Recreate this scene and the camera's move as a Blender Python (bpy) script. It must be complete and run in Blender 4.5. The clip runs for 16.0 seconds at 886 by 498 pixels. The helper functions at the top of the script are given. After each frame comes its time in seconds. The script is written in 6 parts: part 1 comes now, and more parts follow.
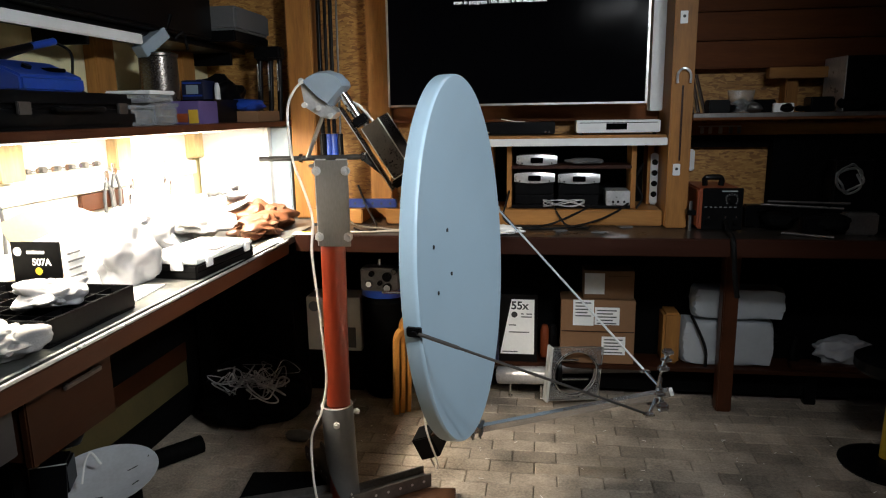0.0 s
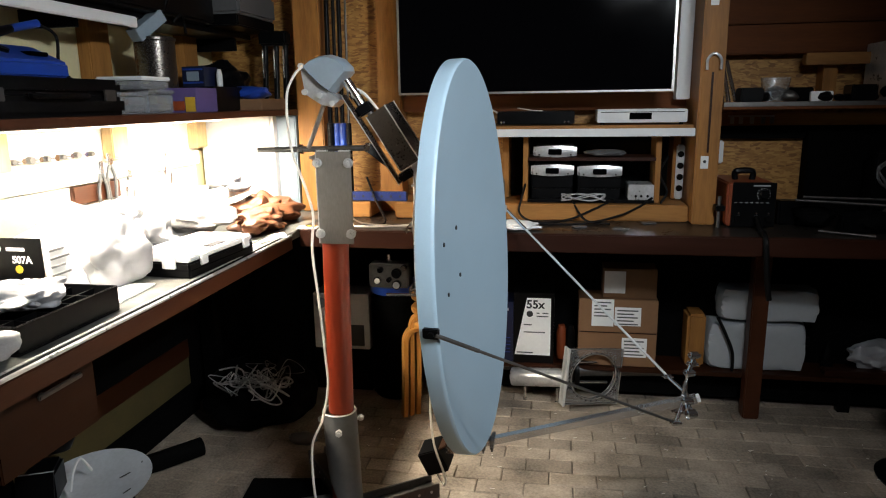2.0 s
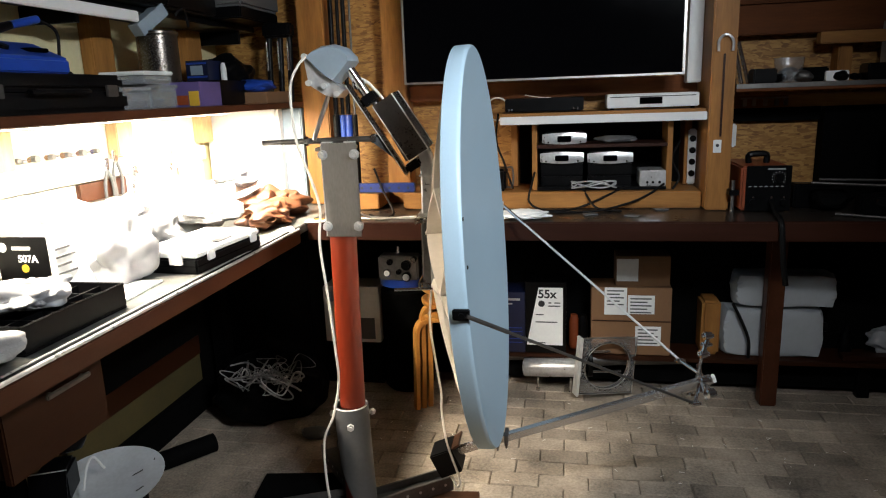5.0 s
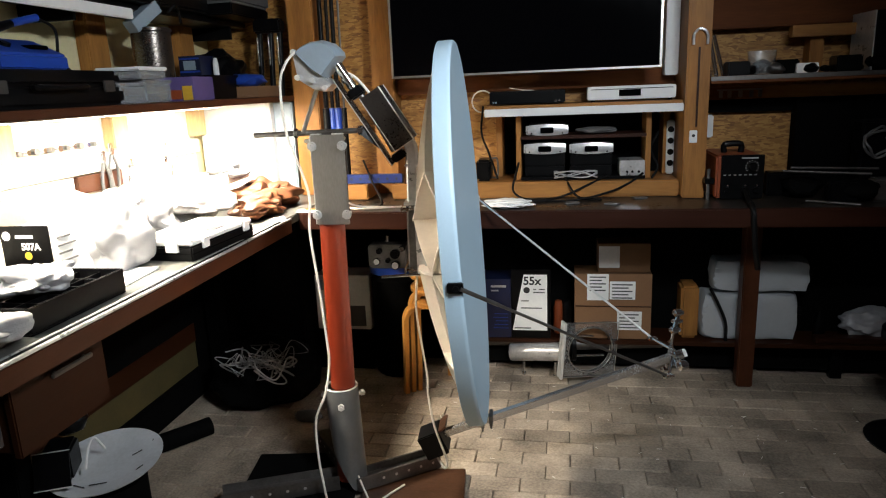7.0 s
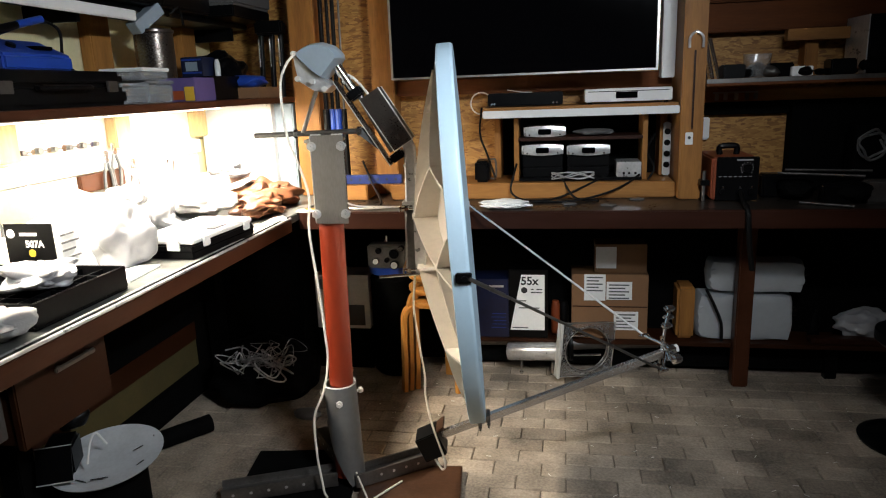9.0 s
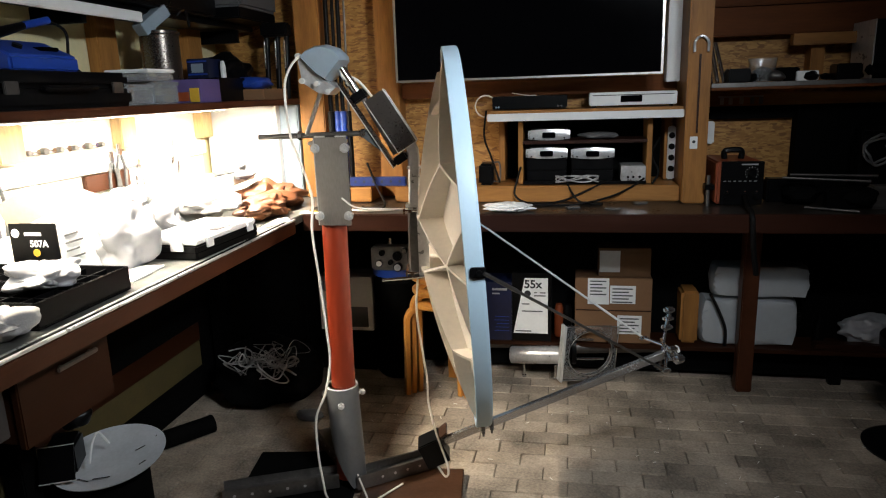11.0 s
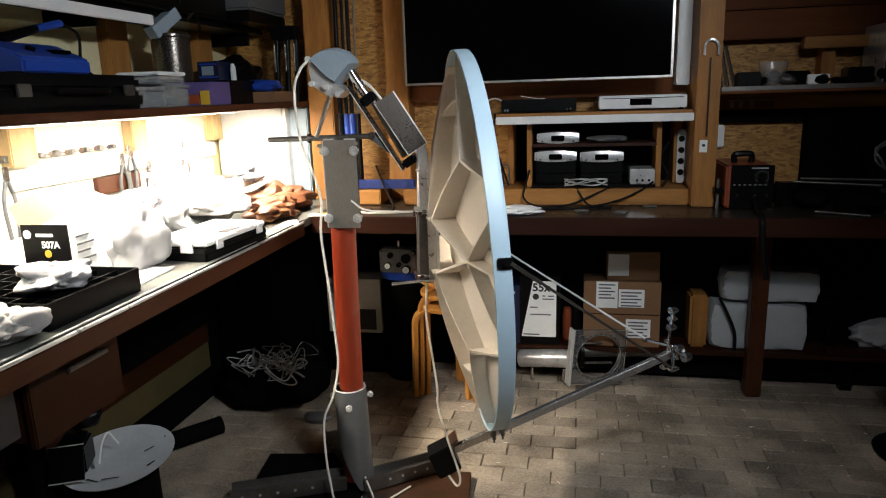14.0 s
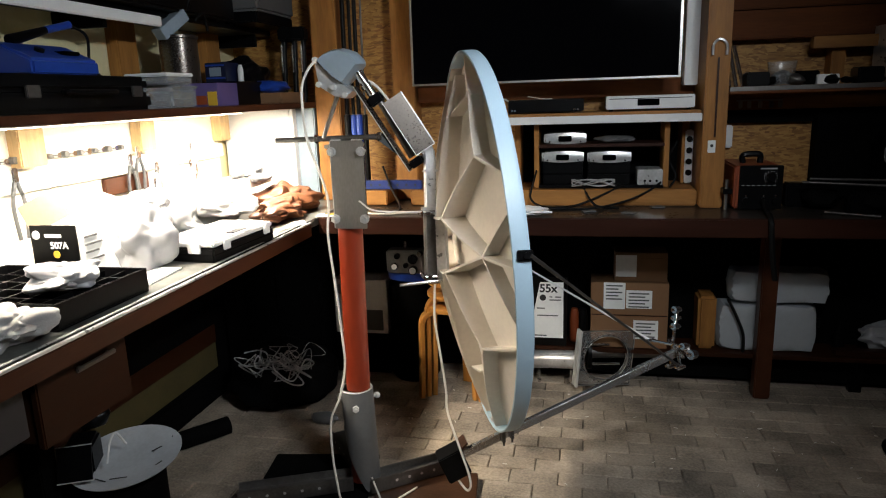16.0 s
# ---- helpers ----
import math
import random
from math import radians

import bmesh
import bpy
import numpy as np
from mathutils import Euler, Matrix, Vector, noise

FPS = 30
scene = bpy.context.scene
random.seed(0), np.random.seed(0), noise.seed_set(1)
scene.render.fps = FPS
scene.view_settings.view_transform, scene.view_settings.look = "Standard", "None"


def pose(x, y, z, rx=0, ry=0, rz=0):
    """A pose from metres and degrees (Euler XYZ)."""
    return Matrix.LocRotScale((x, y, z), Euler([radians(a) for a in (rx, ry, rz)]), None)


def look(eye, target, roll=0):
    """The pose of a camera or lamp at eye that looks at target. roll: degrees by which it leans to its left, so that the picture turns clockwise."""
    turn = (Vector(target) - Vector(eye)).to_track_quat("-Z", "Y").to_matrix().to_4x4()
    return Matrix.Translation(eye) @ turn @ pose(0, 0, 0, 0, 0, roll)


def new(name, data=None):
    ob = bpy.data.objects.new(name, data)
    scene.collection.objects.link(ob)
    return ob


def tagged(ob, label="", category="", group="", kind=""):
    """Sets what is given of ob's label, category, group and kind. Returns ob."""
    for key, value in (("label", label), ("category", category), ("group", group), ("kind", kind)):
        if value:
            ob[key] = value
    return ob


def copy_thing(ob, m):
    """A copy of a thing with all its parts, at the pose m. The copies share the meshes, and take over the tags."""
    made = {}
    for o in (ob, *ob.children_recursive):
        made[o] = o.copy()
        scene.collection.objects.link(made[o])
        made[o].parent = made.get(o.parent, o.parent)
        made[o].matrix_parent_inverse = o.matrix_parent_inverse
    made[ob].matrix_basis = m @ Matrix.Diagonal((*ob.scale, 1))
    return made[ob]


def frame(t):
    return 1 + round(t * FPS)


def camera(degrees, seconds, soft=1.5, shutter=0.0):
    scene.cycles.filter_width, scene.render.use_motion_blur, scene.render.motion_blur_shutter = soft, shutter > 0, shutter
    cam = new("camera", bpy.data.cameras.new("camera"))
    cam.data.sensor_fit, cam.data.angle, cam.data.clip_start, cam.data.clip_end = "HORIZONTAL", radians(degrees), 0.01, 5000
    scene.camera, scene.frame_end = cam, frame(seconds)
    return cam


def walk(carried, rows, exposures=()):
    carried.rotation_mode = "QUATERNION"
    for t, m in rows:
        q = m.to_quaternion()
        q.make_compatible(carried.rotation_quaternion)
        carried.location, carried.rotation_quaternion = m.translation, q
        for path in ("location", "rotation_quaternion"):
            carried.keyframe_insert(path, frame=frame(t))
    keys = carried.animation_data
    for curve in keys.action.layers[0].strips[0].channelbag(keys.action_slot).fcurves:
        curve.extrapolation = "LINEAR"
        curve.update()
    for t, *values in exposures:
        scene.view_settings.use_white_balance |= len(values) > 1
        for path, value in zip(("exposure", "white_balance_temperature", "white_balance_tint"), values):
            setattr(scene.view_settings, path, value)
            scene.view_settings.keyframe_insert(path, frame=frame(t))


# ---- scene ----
cam = camera(66.4, 16.0, soft=1.1)
PATH = [
    (0, (1.177, -2.983, 1.574), (0.897, -1.043, 1.178), -0.9),
    (0.5, (1.175, -2.935, 1.571), (0.879, -0.997, 1.175), -0.9),
    (1, (1.179, -2.894, 1.572), (0.871, -0.96, 1.165), -0.8),
    (1.5, (1.18, -2.851, 1.565), (0.86, -0.92, 1.152), -0.8),
    (2, (1.18, -2.808, 1.569), (0.849, -0.882, 1.144), -0.8),
    (2.5, (1.168, -2.773, 1.57), (0.833, -0.849, 1.139), -0.8),
    (3, (1.178, -2.766, 1.586), (0.827, -0.847, 1.145), -0.9),
    (3.5, (1.174, -2.767, 1.567), (0.822, -0.848, 1.129), -1.2),
    (4, (1.172, -2.769, 1.561), (0.817, -0.851, 1.12), -1.6),
    (6.5, (1.213, -2.83, 1.558), (0.856, -0.917, 1.095), -2.5),
    (7, (1.231, -2.878, 1.56), (0.887, -0.965, 1.091), -2.4),
    (7.5, (1.245, -2.905, 1.563), (0.904, -0.992, 1.092), -2.4),
    (8, (1.247, -2.911, 1.561), (0.906, -0.997, 1.092), -2.3),
    (8.5, (1.247, -2.912, 1.555), (0.904, -0.997, 1.092), -2.3),
    (9, (1.25, -2.911, 1.559), (0.903, -0.997, 1.095), -2.2),
    (11.5, (1.262, -2.91, 1.559), (0.896, -0.997, 1.104), -1.9),
    (12, (1.264, -2.911, 1.561), (0.895, -0.998, 1.106), -1.9),
    (12.5, (1.262, -2.912, 1.563), (0.89, -1.0, 1.109), -1.8),
    (13, (1.261, -2.911, 1.565), (0.885, -1.0, 1.111), -1.8),
    (13.5, (1.26, -2.911, 1.564), (0.879, -1.0, 1.112), -1.8),
    (14, (1.258, -2.911, 1.56), (0.872, -1.0, 1.112), -1.8),
    (14.5, (1.256, -2.909, 1.563), (0.866, -1.0, 1.113), -1.8),
    (15, (1.251, -2.909, 1.559), (0.859, -0.999, 1.113), -1.9),
    (15.5, (1.248, -2.911, 1.556), (0.852, -1.002, 1.112), -1.9),
    (16, (1.256, -2.908, 1.559), (0.851, -1.001, 1.114), -1.9),
]
walk(cam, [(t, look(eye, target, roll)) for t, eye, target, roll in PATH], ((0, -0.22), (2, -0.18), (3.5, -0.02), (6.5, 0.02), (9, -0.06), (11.5, -0.22), (14, -0.38), (16, -0.44)))

# ---- light and exposure ----
world = bpy.data.worlds.new("world")
scene.world = world
world.use_nodes = True
world.node_tree.nodes["Background"].inputs[0].default_value = (0.10, 0.12, 0.16, 1)
world.node_tree.nodes["Background"].inputs[1].default_value = 0.005
scene.view_settings.exposure = 0.0


def area_light(name, eye, target, sx, sy, watts, colour):
    data = bpy.data.lights.new(name, "AREA")
    data.shape, data.size, data.size_y, data.energy, data.color = "RECTANGLE", sx, sy, watts, colour
    ob = new(name, data)
    ob.matrix_world = look(eye, target)
    return ob


# Unseen fill lamp added for the dish front and the upper shelf.
ceil_fill = area_light("ceiling_lamp_light", (2.2, -2.35, 2.385), (-0.3, -0.3, 1.72), 0.40, 0.10, 20, (0.86, 0.94, 1.0))
ceil_fill.data.spread = radians(112)
ceil_b = area_light("ceiling_lamp_light", (1.75, -2.0, 2.385), (0.95, 0.1, 0.6), 0.40, 0.10, 8.8, (0.93, 0.96, 1.0))
ceil_b.data.spread = radians(94)
led_light = area_light("led_strip_light", (-0.255, -0.66, 1.505), (-0.275, -0.66, 1.0), 1.85, 0.03, 160, (1.0, 0.90, 0.74))
led_light.data.spread = radians(180)


# ---- materials ----
def mat(name, base, rough=0.6, metal=0.0, dark=0.75, light=1.15, scale=8.0, fine=60.0, bump=0.1, stretch=(1, 1, 1), stain=None, rand=0.0, spread=0.5, world_space=False, **extra):
    """Two scales of noise over a base colour, roughness variation and fine relief. rand: how far whole objects differ."""
    m = bpy.data.materials.new(name)
    m.use_nodes = True
    nt = m.node_tree
    nodes, links = nt.nodes, nt.links
    bsdf = nodes["Principled BSDF"]
    co = nodes.new("ShaderNodeTexCoord")
    mp = nodes.new("ShaderNodeMapping")
    mp.inputs["Scale"].default_value = stretch
    links.new(nodes.new("ShaderNodeNewGeometry").outputs["Position"] if world_space else co.outputs["Object"], mp.inputs[0])
    big, small = nodes.new("ShaderNodeTexNoise"), nodes.new("ShaderNodeTexNoise")
    for n, s in ((big, scale), (small, fine)):
        n.inputs["Scale"].default_value = s
        n.inputs["Detail"].default_value = 5
        links.new(mp.outputs[0], n.inputs["Vector"])
    ramp = nodes.new("ShaderNodeValToRGB")
    ramp.color_ramp.elements[0].position = 0.5 - spread / 2
    ramp.color_ramp.elements[1].position = 0.5 + spread / 2
    ramp.color_ramp.elements[0].color = (*[c * dark for c in (stain or base)], 1)
    ramp.color_ramp.elements[1].color = (*[min(1, c * light) for c in base], 1)
    mix = nodes.new("ShaderNodeMath")
    mix.operation = "MULTIPLY_ADD"
    mix.inputs[1].default_value, mix.inputs[2].default_value = 0.35, 0.0
    links.new(small.outputs["Fac"], mix.inputs[0])
    add = nodes.new("ShaderNodeMath")
    add.operation = "MULTIPLY_ADD"
    add.inputs[1].default_value = 0.65
    links.new(big.outputs["Fac"], add.inputs[0])
    links.new(mix.outputs[0], add.inputs[2])
    links.new(add.outputs[0], ramp.inputs[0])
    out = ramp.outputs[0]
    if rand:
        info, hsv, rng = nodes.new("ShaderNodeObjectInfo"), nodes.new("ShaderNodeHueSaturation"), nodes.new("ShaderNodeMapRange")
        rng.inputs["To Min"].default_value, rng.inputs["To Max"].default_value = 1 - rand, 1 + rand
        links.new(info.outputs["Random"], rng.inputs["Value"])
        links.new(rng.outputs[0], hsv.inputs["Value"])
        links.new(out, hsv.inputs["Color"])
        out = hsv.outputs[0]
    links.new(out, bsdf.inputs["Base Color"])
    rr = nodes.new("ShaderNodeMapRange")
    rr.inputs["To Min"].default_value, rr.inputs["To Max"].default_value = max(0.03, rough - 0.12), min(1, rough + 0.12)
    links.new(add.outputs[0], rr.inputs["Value"])
    links.new(rr.outputs[0], bsdf.inputs["Roughness"])
    bsdf.inputs["Metallic"].default_value = metal
    if bump:
        b = nodes.new("ShaderNodeBump")
        b.inputs["Strength"].default_value, b.inputs["Distance"].default_value = bump, 0.01
        links.new(add.outputs[0], b.inputs["Height"])
        links.new(b.outputs[0], bsdf.inputs["Normal"])
    for key, value in extra.items():
        bsdf.inputs[key.replace("_", " ")].default_value = value
    return m


def glow(name, colour, strength):
    m = bpy.data.materials.new(name)
    m.use_nodes = True
    b = m.node_tree.nodes["Principled BSDF"]
    b.inputs["Base Color"].default_value = (0.8, 0.8, 0.8, 1)
    b.inputs["Emission Color"].default_value = (*colour, 1)
    b.inputs["Emission Strength"].default_value = strength
    return m


def osb_material():
    """Pressed strands: stretched cells of straw, honey and brown."""
    m = bpy.data.materials.new("osb")
    m.use_nodes = True
    nodes, links = m.node_tree.nodes, m.node_tree.links
    bsdf = nodes["Principled BSDF"]
    co, mp, vor, ramp = nodes.new("ShaderNodeTexCoord"), nodes.new("ShaderNodeMapping"), nodes.new("ShaderNodeTexVoronoi"), nodes.new("ShaderNodeValToRGB")
    warp, wmix = nodes.new("ShaderNodeTexNoise"), nodes.new("ShaderNodeMix")
    warp.inputs["Scale"].default_value = 6
    wmix.data_type = "VECTOR"
    wmix.inputs["Factor"].default_value = 0.05
    links.new(co.outputs["Object"], warp.inputs["Vector"])
    links.new(co.outputs["Object"], wmix.inputs["A"])
    links.new(warp.outputs["Color"], wmix.inputs["B"])
    mp.inputs["Rotation"].default_value = (0, 0.6, 0)
    mp.inputs["Scale"].default_value = (6, 6, 20)
    links.new(wmix.outputs["Result"], mp.inputs[0])
    links.new(mp.outputs[0], vor.inputs["Vector"])
    sep = nodes.new("ShaderNodeSeparateColor")
    links.new(vor.outputs["Color"], sep.inputs[0])
    mp2, vor2, sep2 = nodes.new("ShaderNodeMapping"), nodes.new("ShaderNodeTexVoronoi"), nodes.new("ShaderNodeSeparateColor")
    mp2.inputs["Rotation"].default_value = (0, -0.75, 0)
    mp2.inputs["Scale"].default_value = (8, 8, 26)
    links.new(wmix.outputs["Result"], mp2.inputs[0])
    links.new(mp2.outputs[0], vor2.inputs["Vector"])
    links.new(vor2.outputs["Color"], sep2.inputs[0])
    step, pick = nodes.new("ShaderNodeMath"), nodes.new("ShaderNodeMix")
    step.operation = "GREATER_THAN"
    step.inputs[1].default_value = 0.5
    links.new(sep.outputs[2], step.inputs[0])
    links.new(step.outputs[0], pick.inputs["Factor"])
    links.new(sep.outputs[0], pick.inputs["A"])
    links.new(sep2.outputs[0], pick.inputs["B"])
    links.new(pick.outputs["Result"], ramp.inputs[0])
    el = ramp.color_ramp.elements
    el[0].color, el[1].color = (0.20, 0.085, 0.02, 1), (0.50, 0.27, 0.07, 1)
    mid = el.new(0.35)
    mid.color = (0.34, 0.16, 0.038, 1)
    links.new(ramp.outputs[0], bsdf.inputs["Base Color"])
    bsdf.inputs["Roughness"].default_value = 0.6
    b = nodes.new("ShaderNodeBump")
    b.inputs["Strength"].default_value, b.inputs["Distance"].default_value = 0.25, 0.004
    links.new(sep.outputs[1], b.inputs["Height"])
    links.new(b.outputs[0], bsdf.inputs["Normal"])
    return m


def wood(name, base, along="z", rough=0.5, dark=0.55, rand=0.0):
    s = {"x": (0.12, 1, 1), "y": (1, 0.12, 1), "z": (1, 1, 0.12)}[along]
    return mat(name, base, rough, dark=dark, light=1.25, scale=22, fine=120, bump=0.12, stretch=s, rand=rand, spread=0.6, Specular_IOR_Level=0.2)


OSB = osb_material()
PINE_Z = wood("pine_upright", (0.37, 0.165, 0.044), "z", dark=0.42)
PINE_X = wood("pine_level", (0.37, 0.17, 0.048), "x", dark=0.42)
PLANK = wood("brown_plank", (0.13, 0.042, 0.013), "x", 0.75, rand=0.2)
BENCH_TOP = mat("worn_bench_top", (0.020, 0.016, 0.013), 0.3, scale=5, fine=40, dark=0.4, light=1.7, bump=0.04, Specular_IOR_Level=0.25)
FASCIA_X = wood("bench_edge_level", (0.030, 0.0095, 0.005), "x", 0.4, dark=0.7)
# Bench-edge wood darkened for the shade under the benches.
SHADED_WOOD = wood("shaded_drawer_wood", (0.032, 0.0095, 0.003), "y", 0.5, dark=0.7)
FASCIA_Y = wood("bench_edge_side", (0.065, 0.021, 0.009), "y", 0.4, dark=0.7)
CREAM = mat("cream_wall", (0.72, 0.64, 0.37), 0.8, scale=3, dark=0.85, light=1.08)
WHITE_WALL = mat("white_board", (0.82, 0.78, 0.68), 0.6, scale=3, dark=0.92, light=1.05)
WHITE = mat("white_paint", (0.78, 0.79, 0.78), 0.4, scale=5, dark=0.9, light=1.04, bump=0.03)
PAVER = mat("concrete_paver", (0.36, 0.295, 0.228), 0.85, scale=4.5, fine=90, dark=0.34, light=1.4, bump=0.6, rand=0.24, spread=0.36, world_space=True)
JOINT = mat("sand_joint", (0.22, 0.18, 0.135), 0.95, scale=30, bump=0.3)
STEEL = mat("brushed_steel", (0.56, 0.55, 0.53), 0.36, 1.0, scale=10, fine=180, dark=0.7, light=1.1, bump=0.04, stretch=(1, 1, 0.2))
PLATE = mat("grey_steel_plate", (0.32, 0.30, 0.275), 0.36, 0.7, scale=5, fine=160, dark=0.6, light=1.15, bump=0.04, stretch=(1, 1, 0.3))
GALV = mat("galvanised_steel", (0.70, 0.70, 0.70), 0.3, 0.6, scale=14, fine=80, dark=0.6, light=1.2, bump=0.06)
DARK_STEEL = mat("dark_steel", (0.20, 0.19, 0.18), 0.45, 0.9, scale=10, fine=90, dark=0.5, light=1.2, bump=0.1)
CHROME = mat("chrome", (0.74, 0.74, 0.74), 0.16, 0.97, scale=20, dark=0.9, bump=0.0)
RED = mat("red_pipe", (0.23, 0.027, 0.008), 0.38, scale=4, fine=50, dark=0.75, light=1.2, bump=0.05, stretch=(1, 1, 0.3))
GREY_PIPE = mat("grey_pipe", (0.105, 0.105, 0.105), 0.42, scale=6, fine=70, dark=0.75, light=1.15, bump=0.05)
DISH = mat("dish_paint", (0.41, 0.56, 0.67), 0.45, scale=3, fine=150, dark=0.93, light=1.04, bump=0.03)
# Cream and lighter than the front: warm strip light is put into colour.
DISH_BACK_WARM = mat("dish_back_warm", (0.82, 0.75, 0.66), 0.42, scale=4, fine=60, dark=0.85, light=1.08, bump=0.04)
# Scuffed bench top, made lighter than BENCH_TOP for the strip lamp over it.
LIT_SIDE_TOP = mat("lit_scuffed_bench_top", (0.115, 0.115, 0.105), 0.32, scale=9, fine=60, dark=0.22, light=1.7, bump=0.05, spread=0.35)
TAN = mat("pale_tan_card", (0.46, 0.37, 0.27), 0.8, scale=6, fine=80, dark=0.85, light=1.1, bump=0.05)
DEEP_BLUE = mat("deep_blue_steel", (0.006, 0.022, 0.15), 0.35, scale=8, dark=0.8, bump=0.04)
MOTOR = mat("motor_grey", (0.25, 0.31, 0.36), 0.4, scale=6, dark=0.85, light=1.1, bump=0.03)
BLACK = mat("black_plastic", (0.0025, 0.0025, 0.0028), 0.34, scale=12, dark=0.6, light=1.5, bump=0.05, Specular_IOR_Level=0.12)
# Rubber, and the black put where shade falls under and behind things.
RUBBER_SHADE = mat("rubber_and_shade_black", (0.0022, 0.0022, 0.0022), 0.85, scale=12, dark=0.6, light=1.6, bump=0.2, Specular_IOR_Level=0.05)
SCREEN = mat("black_screen", (0.0015, 0.0015, 0.002), 0.12, scale=3, bump=0.0, Specular_IOR_Level=0.01)
CARD = mat("cardboard", (0.225, 0.115, 0.052), 0.8, scale=6, fine=80, dark=0.8, light=1.1, bump=0.08)
PAPER = mat("paper", (0.80, 0.80, 0.78), 0.6, scale=6, dark=0.93, bump=0.03)
INK = mat("ink", (0.02, 0.02, 0.022), 0.5, bump=0.0)
CABLE_W = mat("white_cable", (0.78, 0.74, 0.66), 0.45, scale=20, dark=0.85, bump=0.02)
CABLE_B = mat("black_cable", (0.003, 0.0028, 0.0028), 0.6, scale=20, bump=0.03, Specular_IOR_Level=0.15)
GREY_WIRE = mat("grey_wire", (0.34, 0.33, 0.32), 0.5, scale=9, fine=40, dark=0.15, light=1.4, spread=0.25)
BLUE = mat("blue_plastic", (0.015, 0.055, 0.33), 0.35, scale=8, dark=0.8, bump=0.04)
ORANGE = mat("orange_paint", (0.27, 0.055, 0.015), 0.45, scale=6, dark=0.7, bump=0.05)
YELLOW = mat("yellow_plastic", (0.58, 0.36, 0.03), 0.45, bump=0.02)
BENTWOOD = wood("bentwood", (0.52, 0.23, 0.05), "z", 0.35, dark=0.75)
JUG = mat("cloudy_plastic", (0.52, 0.55, 0.57), 0.45, scale=4, dark=0.85, light=1.05, bump=0.05, Transmission_Weight=0.15)
CLEAR = mat("clear_plastic", (0.80, 0.82, 0.84), 0.15, scale=6, dark=0.9, bump=0.05, Transmission_Weight=0.75)
BAG = mat("white_bag", (0.34, 0.34, 0.35), 0.32, scale=10, fine=50, dark=0.85, light=1.03, bump=0.15)
CLOTH = mat("white_cloth", (0.33, 0.32, 0.31), 0.9, scale=30, fine=300, dark=0.85, bump=0.3)
GREY_CLOTH = mat("grey_cloth", (0.16, 0.16, 0.17), 0.9, scale=30, fine=300, dark=0.8, bump=0.25)
ACRYLIC = mat("clear_acrylic", (0.86, 0.88, 0.88), 0.08, scale=6, dark=0.92, bump=0.02, Transmission_Weight=0.92)
ARM = mat("feed_arm_steel", (0.58, 0.57, 0.56), 0.25, 0.85, scale=5, fine=200, dark=0.85, light=1.15, bump=0.04)
DARK_PLATE = mat("dark_rolled_steel", (0.15, 0.13, 0.115), 0.28, 0.9, scale=4, fine=160, dark=0.7, light=1.2, bump=0.05)
SCRATCHED = mat("scratched_white", (0.62, 0.65, 0.68), 0.45, scale=7, fine=70, dark=0.72, light=1.1, bump=0.05)
NAVY = mat("navy_print", (0.004, 0.007, 0.028), 0.4, scale=10, dark=0.5, light=2.0, bump=0.02)
# Pine made paler for the glare of the strip lamp on the cleats.
LIT_PINE = wood("lit_cleat_pine", (0.60, 0.42, 0.21), "z", 0.6)
DUSK = mat("dusky_grey_paint", (0.035, 0.032, 0.034), 0.5, scale=6, fine=60, dark=0.7, light=1.2, bump=0.04)
# Darker and yellower than the cream wall above.
OCHRE = mat("ochre_wall_strip", (0.075, 0.058, 0.017), 0.8, scale=5, fine=70, dark=0.6, light=1.2)
LEATHER = mat("brown_leather", (0.17, 0.06, 0.024), 0.5, scale=9, fine=60, dark=0.3, light=1.4, bump=0.3)
PURPLE = mat("purple_card", (0.10, 0.07, 0.20), 0.5, bump=0.02)
RUST = mat("rusty_plate", (0.075, 0.034, 0.018), 0.34, 0.2, scale=6, fine=60, dark=0.4, light=1.5, bump=0.25)
LED = glow("led_glow", (1.0, 0.93, 0.78), 7)
TUBE = glow("tube_glow", (0.93, 0.97, 1.0), 3)
BRIGHT = mat("bright_steel", (0.72, 0.72, 0.70), 0.35, 0.4, scale=20, dark=0.85, bump=0.02)
SCREEN_TEXT = glow("screen_text", (0.9, 0.9, 0.9), 1.2)

# ---- small builders ----
ORIGIN = {}


def thing(name, at, label, category, group="", kind=""):
    ob = new(name)
    ob.location = at
    ORIGIN[ob.name] = Vector(at)
    return tagged(ob, label, category, group, kind)


def mesh_of(name, bm, material, smooth=False, origin=None):
    if origin is not None:
        bmesh.ops.translate(bm, verts=bm.verts, vec=-origin)
    me = bpy.data.meshes.new(name)
    bmesh.ops.recalc_face_normals(bm, faces=bm.faces)
    bm.to_mesh(me)
    bm.free()
    for m in (material if isinstance(material, (list, tuple)) else [material]):
        me.materials.append(m)
    if smooth:
        for p in me.polygons:
            p.use_smooth = True
        me.set_sharp_from_angle(angle=radians(38))
    return me


def part(name, bm, material, parent, label="", smooth=True):
    """One mesh object under a thing or a part; the bmesh is in the thing's world place."""
    top = parent
    while top.parent:
        top = top.parent
    ob = new(name, mesh_of(name, bm, material, smooth, ORIGIN[top.name]))
    ob.parent = parent
    return tagged(ob, label)


